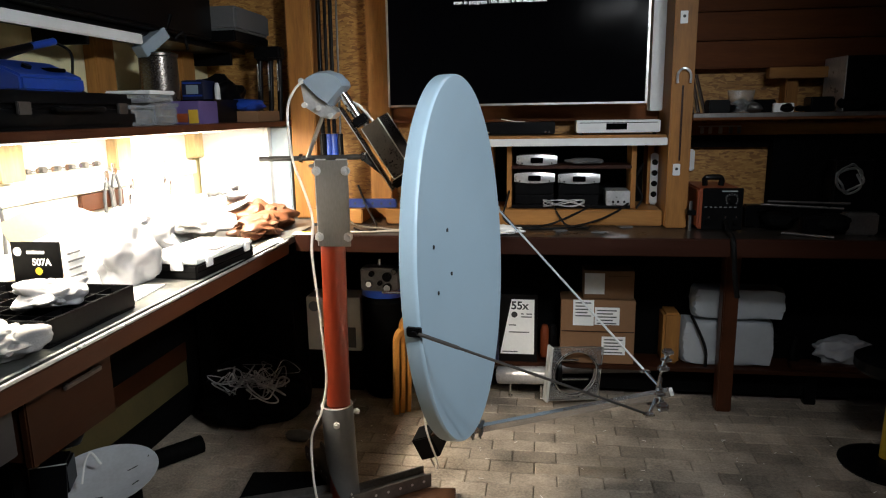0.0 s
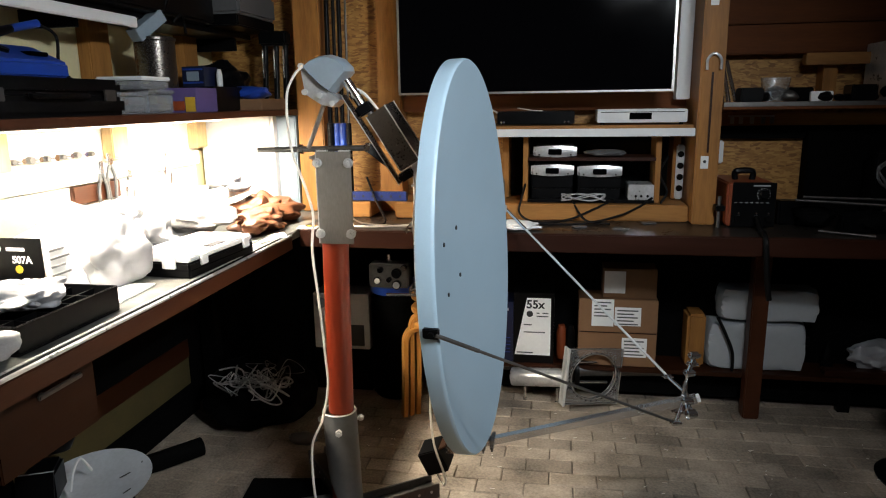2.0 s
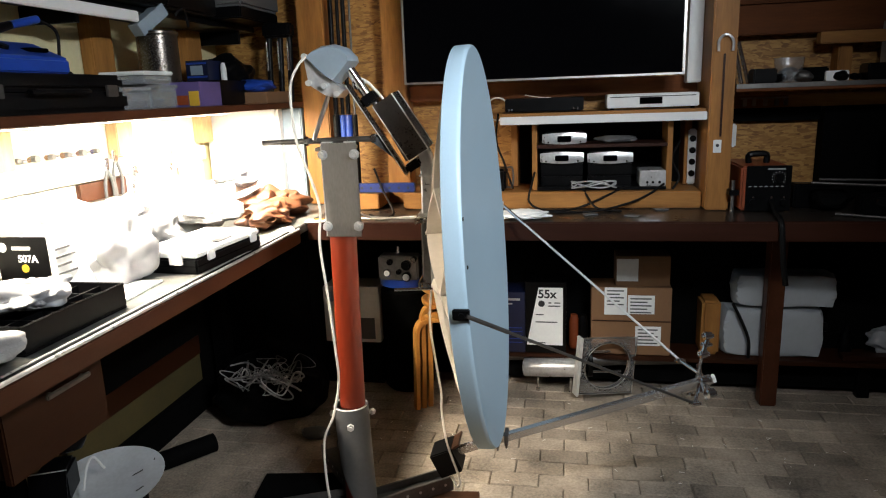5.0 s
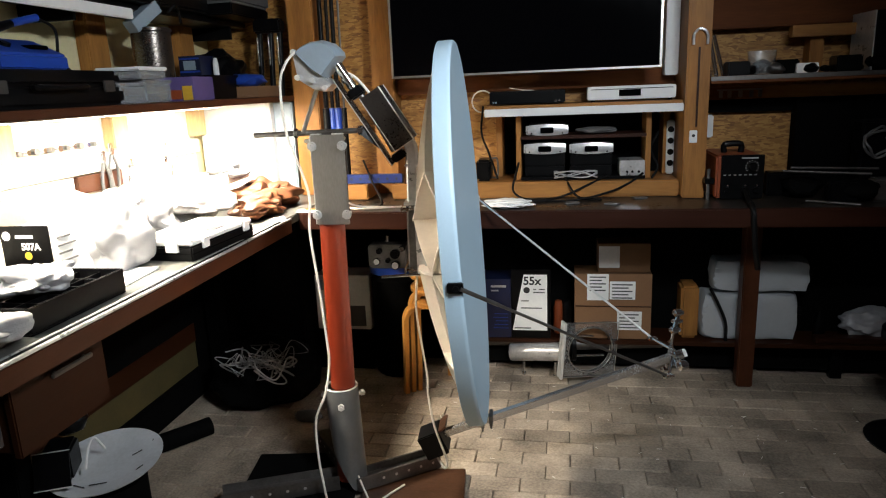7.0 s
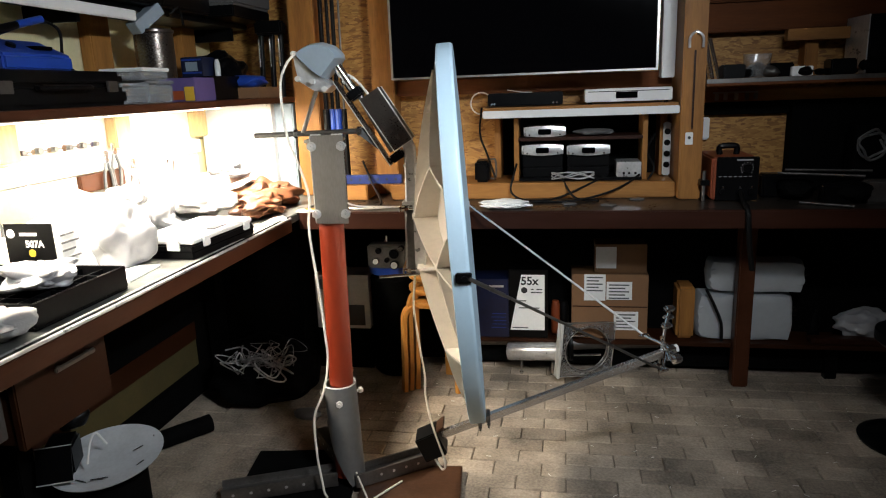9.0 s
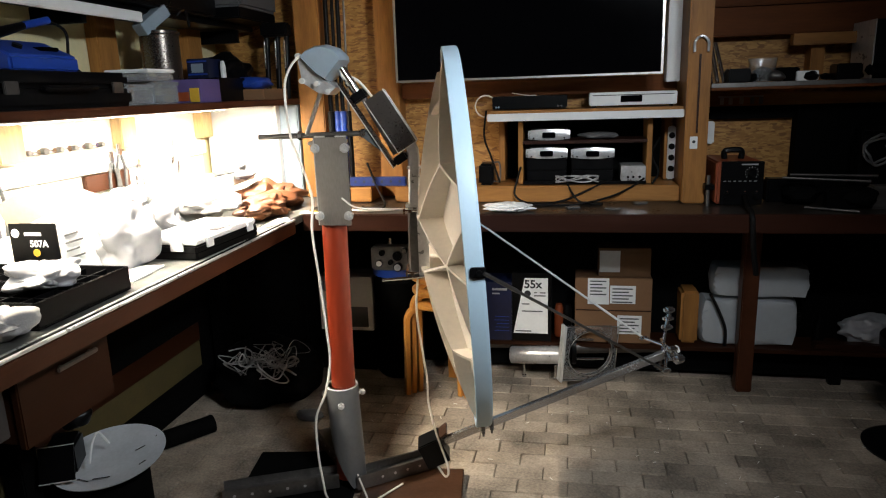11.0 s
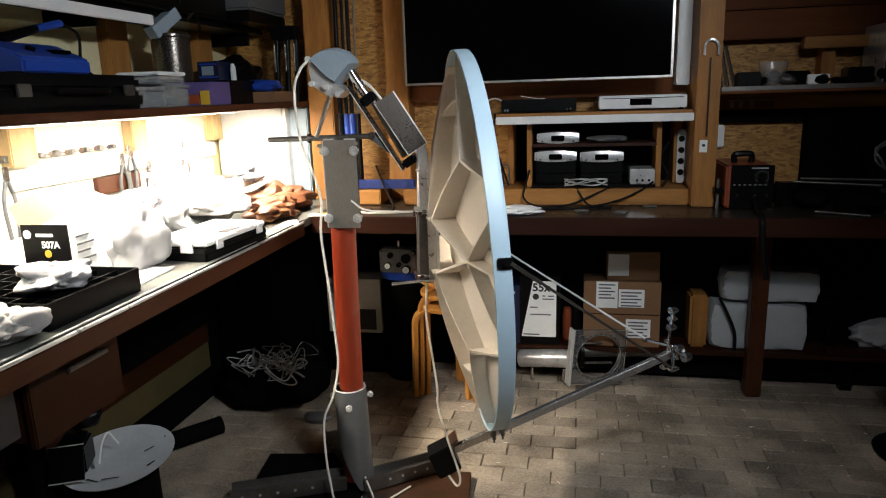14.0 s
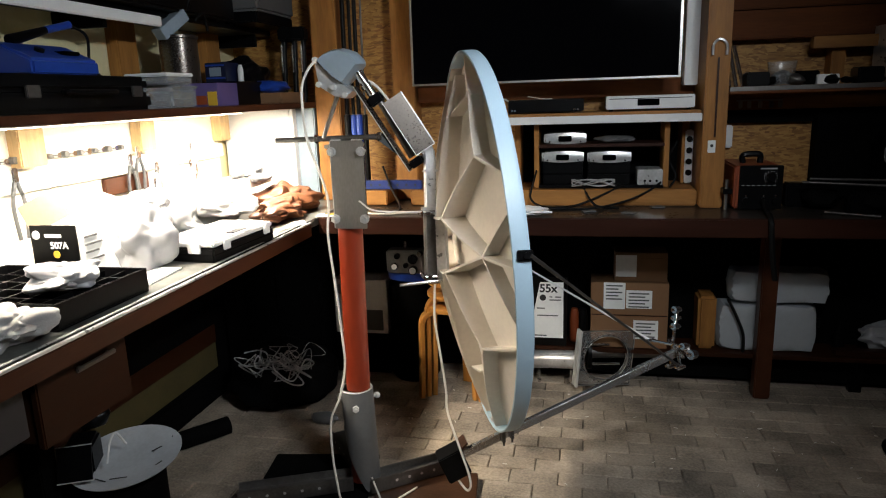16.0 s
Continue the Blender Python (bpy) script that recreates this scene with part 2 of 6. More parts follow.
def solo(name, bm, material, label, category, group="", kind="", smooth=True, base=None):
    """A thing that is one mesh, its origin at the base."""
    bm.verts.ensure_lookup_table()
    lo = [min(v.co[i] for v in bm.verts) for i in range(3)]
    hi = [max(v.co[i] for v in bm.verts) for i in range(3)]
    o = Vector(base or ((lo[0] + hi[0]) / 2, (lo[1] + hi[1]) / 2, lo[2]))
    ob = new(name, mesh_of(name, bm, material, smooth, o))
    ob.location = o
    ORIGIN[ob.name] = o
    return tagged(ob, label, category, group, kind)


def box(bm, x0, x1, y0, y1, z0, z1, bevel=0.003, m=None):
    r = bmesh.ops.create_cube(bm, size=1)
    mm = Matrix.LocRotScale(((x0 + x1) / 2, (y0 + y1) / 2, (z0 + z1) / 2), None, (abs(x1 - x0), abs(y1 - y0), abs(z1 - z0)))
    bmesh.ops.transform(bm, matrix=mm, verts=r["verts"])
    vs = r["verts"]
    if bevel:
        es = list({e for v in vs for e in v.link_edges})
        k = bmesh.ops.bevel(bm, geom=es, offset=min(bevel, 0.3 * min(abs(x1 - x0), abs(y1 - y0), abs(z1 - z0))), segments=2, affect="EDGES")
        vs = list({v for f in k["faces"] for v in f.verts} | {v for v in vs if v.is_valid})
    if m is not None:
        bmesh.ops.transform(bm, matrix=m, verts=vs)
    return bm


def bx(x0, x1, y0, y1, z0, z1, bevel=0.003):
    return box(bmesh.new(), x0, x1, y0, y1, z0, z1, bevel)


def rod(bm, p, q, r, r2=None, seg=14, caps=True):
    p, q = Vector(p), Vector(q)
    d = q - p
    m = Matrix.Translation((p + q) / 2) @ d.to_track_quat("Z", "Y").to_matrix().to_4x4()
    bmesh.ops.create_cone(bm, cap_ends=caps, segments=seg, radius1=r, radius2=r if r2 is None else r2, depth=d.length, matrix=m)
    return bm


def cyl(p, q, r, r2=None, seg=20):
    return rod(bmesh.new(), p, q, r, r2, seg)


def bar(bm, p, q, w, h, up=(0, 0, 1)):
    """A rectangular bar from p to q, w wide across, h along up."""
    p, q, u = Vector(p), Vector(q), Vector(up)
    d = (q - p)
    z = d.normalized()
    x = z.cross(u).normalized()
    y = x.cross(z).normalized()
    m = Matrix(((x.x, y.x, z.x), (x.y, y.y, z.y), (x.z, y.z, z.z))).to_4x4()
    return box(bm, -w / 2, w / 2, -h / 2, h / 2, -d.length / 2, d.length / 2, 0.002, Matrix.Translation((p + q) / 2) @ m)


def smooth_path(points, steps=6):
    pts = [Vector(p) for p in points]
    pts = [2 * pts[0] - pts[1]] + pts + [2 * pts[-1] - pts[-2]]
    out = []
    for i in range(1, len(pts) - 2):
        a, b, c, d = pts[i - 1:i + 3]
        for k in range(steps):
            t = k / steps
            out.append(0.5 * ((2 * b) + (c - a) * t + (2 * a - 5 * b + 4 * c - d) * t * t + (3 * b - a - 3 * c + d) * t ** 3))
    out.append(pts[-2])
    return out


def cable(bm, points, r, seg=7, steps=6):
    path = smooth_path(points, steps)
    rings = []
    side = Vector((0.31, 0.52, 0.79))
    for i, p in enumerate(path):
        d = (path[min(i + 1, len(path) - 1)] - path[max(i - 1, 0)]).normalized()
        x = d.cross(side)
        x = x.normalized() if x.length > 1e-4 else Vector((1, 0, 0))
        y = d.cross(x)
        rings.append([bm.verts.new(p + r * (math.cos(a) * x + math.sin(a) * y)) for a in [2 * math.pi * k / seg for k in range(seg)]])
    for a, b in zip(rings, rings[1:]):
        for k in range(seg):
            bm.faces.new((a[k], a[(k + 1) % seg], b[(k + 1) % seg], b[k]))
    bm.faces.new(rings[0]), bm.faces.new(rings[-1][::-1])
    return bm


def lathe(bm, profile, centre, seg=24, axis=None):
    """Turns a profile of (radius, height) about z at centre, or about axis."""
    c = Vector(centre)
    q = Vector(axis).to_track_quat("Z", "Y").to_matrix() if axis else Matrix.Identity(3)
    rings = [[bm.verts.new(c + q @ Vector((r * math.cos(2 * math.pi * k / seg), r * math.sin(2 * math.pi * k / seg), h))) for k in range(seg)] for r, h in profile]
    for a, b in zip(rings, rings[1:]):
        for k in range(seg):
            bm.faces.new((a[k], a[(k + 1) % seg], b[(k + 1) % seg], b[k]))
    bm.faces.new(rings[0][::-1]), bm.faces.new(rings[-1])
    return bm


def lump(centre, size, seed, rough=0.35, freq=3.0, sub=4, flat=0.0, folds=0.0):
    """A crumpled, uneven mass (bag, cloth, rag), flattened where it rests."""
    bm = bmesh.new()
    bmesh.ops.create_icosphere(bm, subdivisions=sub, radius=1)
    c, s = Vector(centre), Vector(size)
    for v in bm.verts:
        n = v.co.normalized()
        o = Vector((seed * 3.7, seed * 1.3, seed * 7.1))
        q = Vector((n.x + 0.3 * n.z, n.y - 0.25 * n.z, 0.45 * n.z))
        k = 1 + rough * noise.noise(n * freq + o) + 0.22 * rough * noise.noise(n * freq * 2.3 + o) + folds * min(0.3, abs(noise.noise(q * freq * 1.3 + o))) - 0.22 * folds * (1 - min(1, 4 * abs(noise.noise(q * freq * 1.5 - o)))) - 0.10 * folds * (1 - min(1, 4 * abs(noise.noise(q * freq * 3.1 + o))))
        p = n * k
        p.z = max(p.z, flat - 1)
        v.co = c + Vector((p.x * s.x, p.y * s.y, p.z * s.z))
    bmesh.ops.smooth_vert(bm, verts=bm.verts, factor=0.5, use_axis_x=True, use_axis_y=True, use_axis_z=True)
    return bm


def crumple(centre, size, seed, freq=2.2, deep=0.16, flat=0.25, slump=0.0, sub=5):
    """Crumpled film or cloth: taut pillows between sharp creases at two scales, flattened where it rests."""
    bm = bmesh.new()
    bmesh.ops.create_icosphere(bm, subdivisions=sub, radius=1)
    c, s, o = Vector(centre), Vector(size), Vector((seed * 3.7, seed * 1.3, seed * 7.1))
    for v in bm.verts:
        n = v.co.normalized()
        q = n * freq + o + 0.45 * noise.noise_vector(n * 1.7 + o)
        q = Vector((q.x, q.y, q.z * 0.65))
        k = 1 + 0.42 * noise.noise(n * 1.3 + o)
        for f, d in ((1.0, deep), (2.1, deep * 0.4)):
            w = noise.voronoi(q * f)[0]
            k += d * (min(1.0, (w[1] - w[0]) * 1.6) - 0.5)
        p = n * k
        p.z = max(p.z, flat - 1)
        spread = 1 + slump * max(0.0, -n.z)
        v.co = c + Vector((p.x * s.x * spread, p.y * s.y * spread, p.z * s.z))
    bmesh.ops.smooth_vert(bm, verts=bm.verts, factor=0.4, use_axis_x=True, use_axis_y=True, use_axis_z=True)
    return bm


def text_mesh(name, body, size, m, material, parent, label="", bold=0.0):
    """Letters in the built-in font as a thin mesh at the pose m."""
    curve = bpy.data.curves.new(name, "FONT")
    curve.body, curve.size, curve.extrude, curve.offset = body, size, 0.0006, bold
    tmp = bpy.data.objects.new(name, curve)
    me = bpy.data.meshes.new_from_object(tmp)
    bpy.data.objects.remove(tmp)
    me.materials.clear()
    me.materials.append(material)
    top = parent
    while top.parent:
        top = top.parent
    ob = new(name, me)
    ob.parent = parent
    ob.matrix_basis = Matrix.Translation(-ORIGIN[top.name]) @ m
    return tagged(ob, label)


FACE_FRONT = Matrix.Rotation(radians(90), 4, "X")

# ---- structure ----
WALL_Y, WALL_X = 0.80, -0.72
solo("floor", bx(-1.2, 4.4, -4.8, 1.1, -0.12, -0.012, 0), JOINT, "sandy bed under grey concrete pavers", "floor", kind="structure", smooth=False)
floor_ob = bpy.data.objects["floor"]
solo("wall_back", bx(WALL_X, 4.4, WALL_Y, WALL_Y + 0.12, -0.02, 2.6, 0), OSB, "wall of pressed strand board", "wall", kind="structure", smooth=False)
solo("wall_left", bx(WALL_X - 0.12, WALL_X, -4.8, WALL_Y + 0.12, -0.02, 2.6, 0), CREAM, "cream painted wall", "wall", kind="structure", smooth=False)
# Unseen right wall, front wall and ceiling, kept dark to cut bounced light.
solo("wall_right", bx(4.3, 4.4, -4.8, WALL_Y, -0.02, 2.6, 0), PLANK, "unseen brown wall that closes the room", "wall", kind="structure", smooth=False)
solo("wall_front", bx(WALL_X, 4.3, -4.8, -4.7, -0.02, 2.6, 0), PLANK, "unseen brown wall that closes the room", "wall", kind="structure", smooth=False)
solo("ceiling", bx(WALL_X, 4.3, -4.7, WALL_Y, 2.5, 2.58, 0), PLANK, "unseen ceiling kept dark", "ceiling", kind="structure", smooth=False)


def stud(x0, x1, y0, z0, z1, label="upright pine post of the wall frame"):
    return solo("trim", bx(x0, x1, y0, WALL_Y - 0.002, z0, z1, 0.006), PINE_Z, label, "post", group="wall posts", kind="structure")


stud(-0.175, -0.035, 0.63, 1.003, 2.49)
stud(0.255, 0.375, 0.66, 1.003, 2.49)
POST = stud(1.785, 1.887, 0.40, 1.002, 2.49)
stud(2.39, 2.45, 0.70, 1.5505, 1.77)
stud(3.3, 3.4, 0.55, 1.003, 2.49)
for z0, z1 in ((1.768, 1.90), (1.905, 2.04), (2.045, 2.18), (2.185, 2.33), (2.335, 2.48)):
    solo("trim", bx(1.89, 4.28, 0.70, 0.798, z0, z1, 0.006), PLANK, "wide dark brown wall plank", "plank", group="upper wall planks", kind="structure")
for x0, x1, z0, z1 in ((2.29, 3.6, 1.712, 1.764),):
    solo("trim", bx(x0, x1, 0.64, 0.698, z0, z1, 0.004), PINE_X, "light pine batten under the planks", "batten", kind="structure")
solo("trim", bx(1.89, 4.28, 0.70, 0.798, 1.437, 1.495, 0.004), PINE_X, "level pine wall rail under the shelf", "rail", kind="structure")
solo("trim", bx(0.378, 1.783, 0.70, 0.798, 1.52, 1.60, 0.004), PLANK, "brown level rail behind the screen", "rail", kind="structure")
solo("trim", bx(-0.03, 0.253, 0.46, 0.798, 1.002, 1.078, 0.006), PINE_X, "pine sill on the back of the bench", "sill", kind="structure")
solo("trim", bx(0.378, 1.783, 0.46, 0.798, 1.002, 1.080, 0.006), PINE_X, "pine sill on the back of the bench", "sill", kind="structure")
# Black sheets over the board wall put the recesses' shade into colour.
solo("trim", bx(1.89, 2.355, 0.755, 0.797, 1.372, 1.434, 0.003), RUBBER_SHADE, "black strip painting in the dark gap under the wall rail", "panel", kind="structure")
solo("trim", bx(0.935, 1.725, 0.772, 0.797, 1.084, 1.4285, 0.002), RUBBER_SHADE, "black sheet darkening the wall behind the rack", "panel", kind="structure", smooth=False)
solo("trim", bx(2.357, 4.28, 0.71, 0.797, 1.003, 1.434, 0.003), RUBBER_SHADE, "black sheet darkening the wall behind the machines", "panel", kind="structure")
for y0 in (-1.25, -0.29, 0.415):
    solo("trim", bx(WALL_X + 0.002, -0.66, y0, y0 + 0.13, 1.56, 2.49, 0.005), PINE_Z, "pine stud on the cream wall", "post", group="left wall studs", kind="structure")
solo("trim", bx(WALL_X + 0.002, -0.70, -3.2, 0.50, 1.003, 1.52, 0.002), WHITE_WALL, "white back board behind the bench", "panel", kind="structure", smooth=False)
solo("trim", bx(-0.70, -0.675, -3.2, 0.50, 1.27, 1.34, 0.004), WHITE, "white tool rail on the back board", "rail", kind="structure")

# ---- benches ----
bench = thing("workbench", (1.9, 0.35, 0), "long workbench with a dark worn top along the back wall", "workbench")
part("worktop", bx(0.012, 4.28, 0.137, 0.798, 0.962, 1.0, 0.004), BENCH_TOP, bench, "dark worn top")
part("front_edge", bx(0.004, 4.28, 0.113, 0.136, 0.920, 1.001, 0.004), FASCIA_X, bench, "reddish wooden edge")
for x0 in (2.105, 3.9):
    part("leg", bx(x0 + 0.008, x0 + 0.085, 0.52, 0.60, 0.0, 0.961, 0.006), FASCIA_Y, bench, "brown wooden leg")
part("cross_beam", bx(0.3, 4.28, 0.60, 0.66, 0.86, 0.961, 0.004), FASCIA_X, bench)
side = thing("workbench", (-0.35, -1.3, 0), "long workbench with a metal-trimmed top along the side wall", "workbench")
part("worktop", bx(-0.698, -0.002, -3.6, 0.798, 0.962, 1.0, 0.004), LIT_SIDE_TOP, side, "scuffed dark grey top, lightened for the strip lamp")
part("front_edge", bx(-0.001, 0.022, -3.6, -0.014, 0.935, 0.994, 0.004), FASCIA_Y, side, "reddish wooden edge")
part("metal_trim", bx(0.013, 0.024, -3.6, -0.014, 0.9945, 1.003, 0.002), GALV, side, "bright metal edging")
part("rubber_seam", bx(-0.004, 0.0125, -3.6, -0.014, 0.9945, 1.0015, 0.001), RUBBER_SHADE, side, "black seam")
part("metal_trim", bx(-0.013, -0.0045, -3.6, -0.014, 1.0003, 1.003, 0.001), GALV, side, "bright metal edging")
# Legs blackened for the shade under the bench.
for y0 in (-1.1, 0.35):
    part("leg", bx(-0.68, -0.60, y0, y0 + 0.08, 0, 0.961, 0.005), RUBBER_SHADE, side)

lower = thing("lower_shelf", (1.9, 0.7, 0), "low dark shelf under the workbench", "shelf")
# Board in the shade-darkened wood, dim beneath the bench.
part("board", bx(0.62, 4.2, 0.58, 0.798, 0.192, 0.215, 0.003), SHADED_WOOD, lower)
part("front_beam", bx(0.62, 4.2, 0.70, 0.74, 0.03, 0.1915, 0.003), RUBBER_SHADE, lower, "black front beam")
for x0 in (0.64, 2.6, 4.1):
    part("foot", bx(x0, x0 + 0.06, 0.66, 0.70, 0.0, 0.1915, 0.003), BLACK, lower)

# ---- screen and the shelf under it ----
tv = thing("television", (1.05, 0.46, 1.58), "large flat black television with a thin silver frame on the wall", "television")
part("screen", bx(0.424, 1.673, 0.452, 0.462, 1.612, 2.32, 0.001), SCREEN, tv, "glossy black screen")
fr = bmesh.new()
box(fr, 0.414, 1.684, 0.447, 0.472, 1.602, 1.6115, 0.002)
box(fr, 0.414, 1.684, 0.447, 0.472, 2.3205, 2.330, 0.002)
box(fr, 0.414, 0.4235, 0.447, 0.472, 1.6117, 2.3203, 0.002)
box(fr, 1.6735, 1.684, 0.447, 0.472, 1.6117, 2.3203, 0.002)
part("bezel", fr, STEEL, tv, "thin silver frame")
part("back_cover", bx(0.43, 1.668, 0.473, 0.53, 1.614, 2.31, 0.01), BLACK, tv)
part("wall_mount", bx(0.85, 1.25, 0.531, 0.797, 1.75, 2.1, 0.01), BLACK, tv)
text_mesh("caption", "scan in progress : 0% done: 0 services found", 0.025, Matrix.Translation((0.752, 0.4505, 2.086)) @ FACE_FRONT, SCREEN_TEXT, tv, "line of small white letters")
chan = solo("cable_duct", bx(1.72, 1.782, 0.60, 0.698, 1.565, 2.49, 0.004), WHITE, "tall white cable duct beside the television", "cable duct")

shelf = thing("media_shelf", (1.33, 0.6, 1.40), "wooden shelf with a white front edge below the television", "shelf")
part("board", bx(0.868, 1.783, 0.45, 0.698, 1.430, 1.452, 0.002), PINE_X, shelf)
part("front_edge", bx(0.866, 1.784, 0.425, 0.449, 1.402, 1.438, 0.003), WHITE, shelf, "white front edge")
part("support", bx(0.90, 0.93, 0.66, 0.797, 1.083, 1.4295, 0.002), PINE_Z, shelf)
part("support", bx(1.73, 1.76, 0.66, 0.797, 1.083, 1.4295, 0.002), PINE_Z, shelf)

stb = thing("media_player", (1.56, 0.57, 1.4525), "flat silver media player with a dark display", "media player")
part("case", bx(1.355, 1.760, 0.50, 0.69, 1.462, 1.523, 0.004), WHITE, stb, "silver white case")
part("display", bx(1.50, 1.60, 0.4965, 0.4995, 1.477, 1.507, 0.001), SCREEN, stb, "dark display")
part("groove", bx(1.37, 1.745, 0.4968, 0.4996, 1.509, 1.512, 0), BLACK, stb)
for x in (1.38, 1.735):
    part("foot", cyl((x, 0.52, 1.4525), (x, 0.52, 1.4615), 0.01), RUBBER_SHADE, stb)
rec = thing("receiver", (1.07, 0.58, 1.4525), "black receiver box on the wooden shelf", "receiver")
part("case", bx(0.885, 1.25, 0.50, 0.69, 1.458, 1.518, 0.004), BLACK, rec)
for x in (0.905, 0.918, 1.205, 1.222):
    part("socket", cyl((x, 0.498, 1.468), (x, 0.49, 1.468), 0.005), CHROME, rec)

rack = thing("rack", (1.33, 0.62, 1.081), "open wooden rack with a reddish shelf on the sill", "rack")
part("side_panel", bx(1.010, 1.034, 0.52, 0.72, 1.083, 1.395, 0.002), PINE_Z, rack)
part("side_panel", bx(1.632, 1.656, 0.52, 0.72, 1.083, 1.395, 0.002), PINE_Z, rack)
part("shelf", bx(1.0345, 1.6315, 0.50, 0.72, 1.284, 1.300, 0.002), FASCIA_X, rack, "reddish wooden shelf")
part("bottom_board", bx(1.0345, 1.6315, 0.50, 0.72, 1.083, 1.098, 0.002), BLACK, rack)


def amplifier(x0, x1, z0, label):
    t = thing("amplifier", ((x0 + x1) / 2, 0.58, z0), label, "amplifier", group="silver amplifiers")
    h = 0.056
    part("case", bx(x0 + 0.012, x1 - 0.012, 0.53, 0.70, z0, z0 + h, 0.006), BLACK, t)
    bm = bmesh.new()
    n = 18
    rows = []
    for i in range(n + 1):
        u = -1 + 2 * i / n
        x = (x0 + x1) / 2 + u * (x1 - x0) / 2
        hh = h * (0.34 + 0.16 * math.cos(u * 1.35))
        d = 0.018 * math.cos(u * 1.2)
        rows.append([bm.verts.new((x, 0.53 - d, z0 + h / 2 - hh)), bm.verts.new((x, 0.522 - d, z0 + h / 2)), bm.verts.new((x, 0.53 - d, z0 + h / 2 + hh)), bm.verts.new((x, 0.54, z0 + h / 2))])
    for a, b in zip(rows, rows[1:]):
        for k in range(4):
            bm.faces.new((a[k], a[(k + 1) % 4], b[(k + 1) % 4], b[k]))
    bm.faces.new(rows[0]), bm.faces.new(rows[-1])
    part("front_panel", bm, GALV, t, "bowed silver front")
    c = (x0 + x1) / 2
    part("display", bx(c - 0.032, c + 0.032, 0.497, 0.512, z0 + 0.013, z0 + 0.04, 0.003), SCREEN, t, "dark display window")
    for dx in (-0.075, 0.075):
        part("button", cyl((c + dx, 0.512, z0 + 0.012), (c + dx, 0.506, z0 + 0.012), 0.004, seg=8), BLACK, t)
    return t


amplifier(1.059, 1.265, 1.3005, "silver amplifier with an oval front on the rack shelf")
amplifier(1.048, 1.254, 1.210, "silver amplifier stacked on a black box in the rack")
amplifier(1.270, 1.480, 1.206, "silver amplifier beside another in the rack")
solo("stacked_box", bx(1.052, 1.250, 0.535, 0.70, 1.150, 1.2095, 0.004), BLACK, "black box under an amplifier", "box")
solo("stacked_box", bx(1.274, 1.476, 0.535, 0.70, 1.150, 1.2055, 0.004), BLACK, "black box under an amplifier", "box")
solo("stacked_box", bx(1.052, 1.250, 0.54, 0.70, 1.0985, 1.1495, 0.004), BLACK, "black box at the bottom of the rack", "box")
solo("stacked_box", bx(1.274, 1.476, 0.54, 0.70, 1.0985, 1.1495, 0.004), BLACK, "black box at the bottom of the rack", "box")
gb = thing("switch_box", (1.574, 0.60, 1.0985), "grey metal switch box with small sockets", "switch box")
part("case", bx(1.511, 1.628, 0.50, 0.66, 1.099, 1.172, 0.003), GALV, gb)
for x in (1.545, 1.57, 1.60):
    part("socket", cyl((x, 0.4995, 1.118), (x, 0.494, 1.118), 0.006, seg=10), BLACK, gb)
strip = thing("power_strip", (1.767, 0.66, 1.083), "white power strip standing upright against the wall", "power strip")
part("body", bx(1.745, 1.782, 0.64, 0.69, 1.085, 1.35, 0.006), WHITE, strip)
for i in range(4):
    part("socket", cyl((1.7635, 0.640, 1.14 + i * 0.055), (1.7635, 0.635, 1.14 + i * 0.055), 0.015), BLACK, strip)

# ---- the pole with its foot and the fixed half of the mount ----
PX, PY = 0.41, -0.57
pole = thing("dish_pole", (PX, PY, 0), "red steel pole in a grey tube on steel feet", "pole")
sl = lathe(bmesh.new(), [(0.060, 0.037), (0.064, 0.035), (0.064, 0.448), (0.062, 0.452), (0.056, 0.452), (0.054, 0.448), (0.054, 0.05)], (PX - 0.015, PY, 0), 40)
for v in sl.verts:
    if v.co.z < 0.06:
        k = max(0.0, (PX + 0.012 - v.co.x) / 0.091)
        v.co.z += 0.20 * k
        v.co.x += 0.012
part("sleeve", sl, GREY_PIPE, pole, "grey lower tube cut off at a slant")
part("sleeve_lip", lathe(bmesh.new(), [(0.0635, 0.4525), (0.0625, 0.4545), (0.0560, 0.4545), (0.0550, 0.4525)], (PX - 0.015, PY, 0), 40), BRIGHT, pole, "bright lip of the tube")
part("foot_gusset", bx(PX - 0.045, PX + 0.05, PY - 0.006, PY + 0.006, 0.03, 0.20, 0.003), RUBBER_SHADE, pole)
part("mast", cyl((PX - 0.012, PY, 0.06), (PX + 0.002, PY, 1.13), 0.046, seg=28), RED, pole, "red upper tube")
for a in (40, 165, 285):
    c, s = math.cos(radians(a)), math.sin(radians(a))
    b = rod(bmesh.new(), (PX - 0.015 + 0.04 * c, PY + 0.04 * s, 0.40), (PX - 0.015 + 0.095 * c, PY + 0.095 * s, 0.40), 0.006, seg=8)
    rod(b, (PX - 0.015 + 0.078 * c, PY + 0.078 * s, 0.40), (PX - 0.015 + 0.090 * c, PY + 0.090 * s, 0.40), 0.013, seg=6)
    part("set_screw", b, BRIGHT, pole)
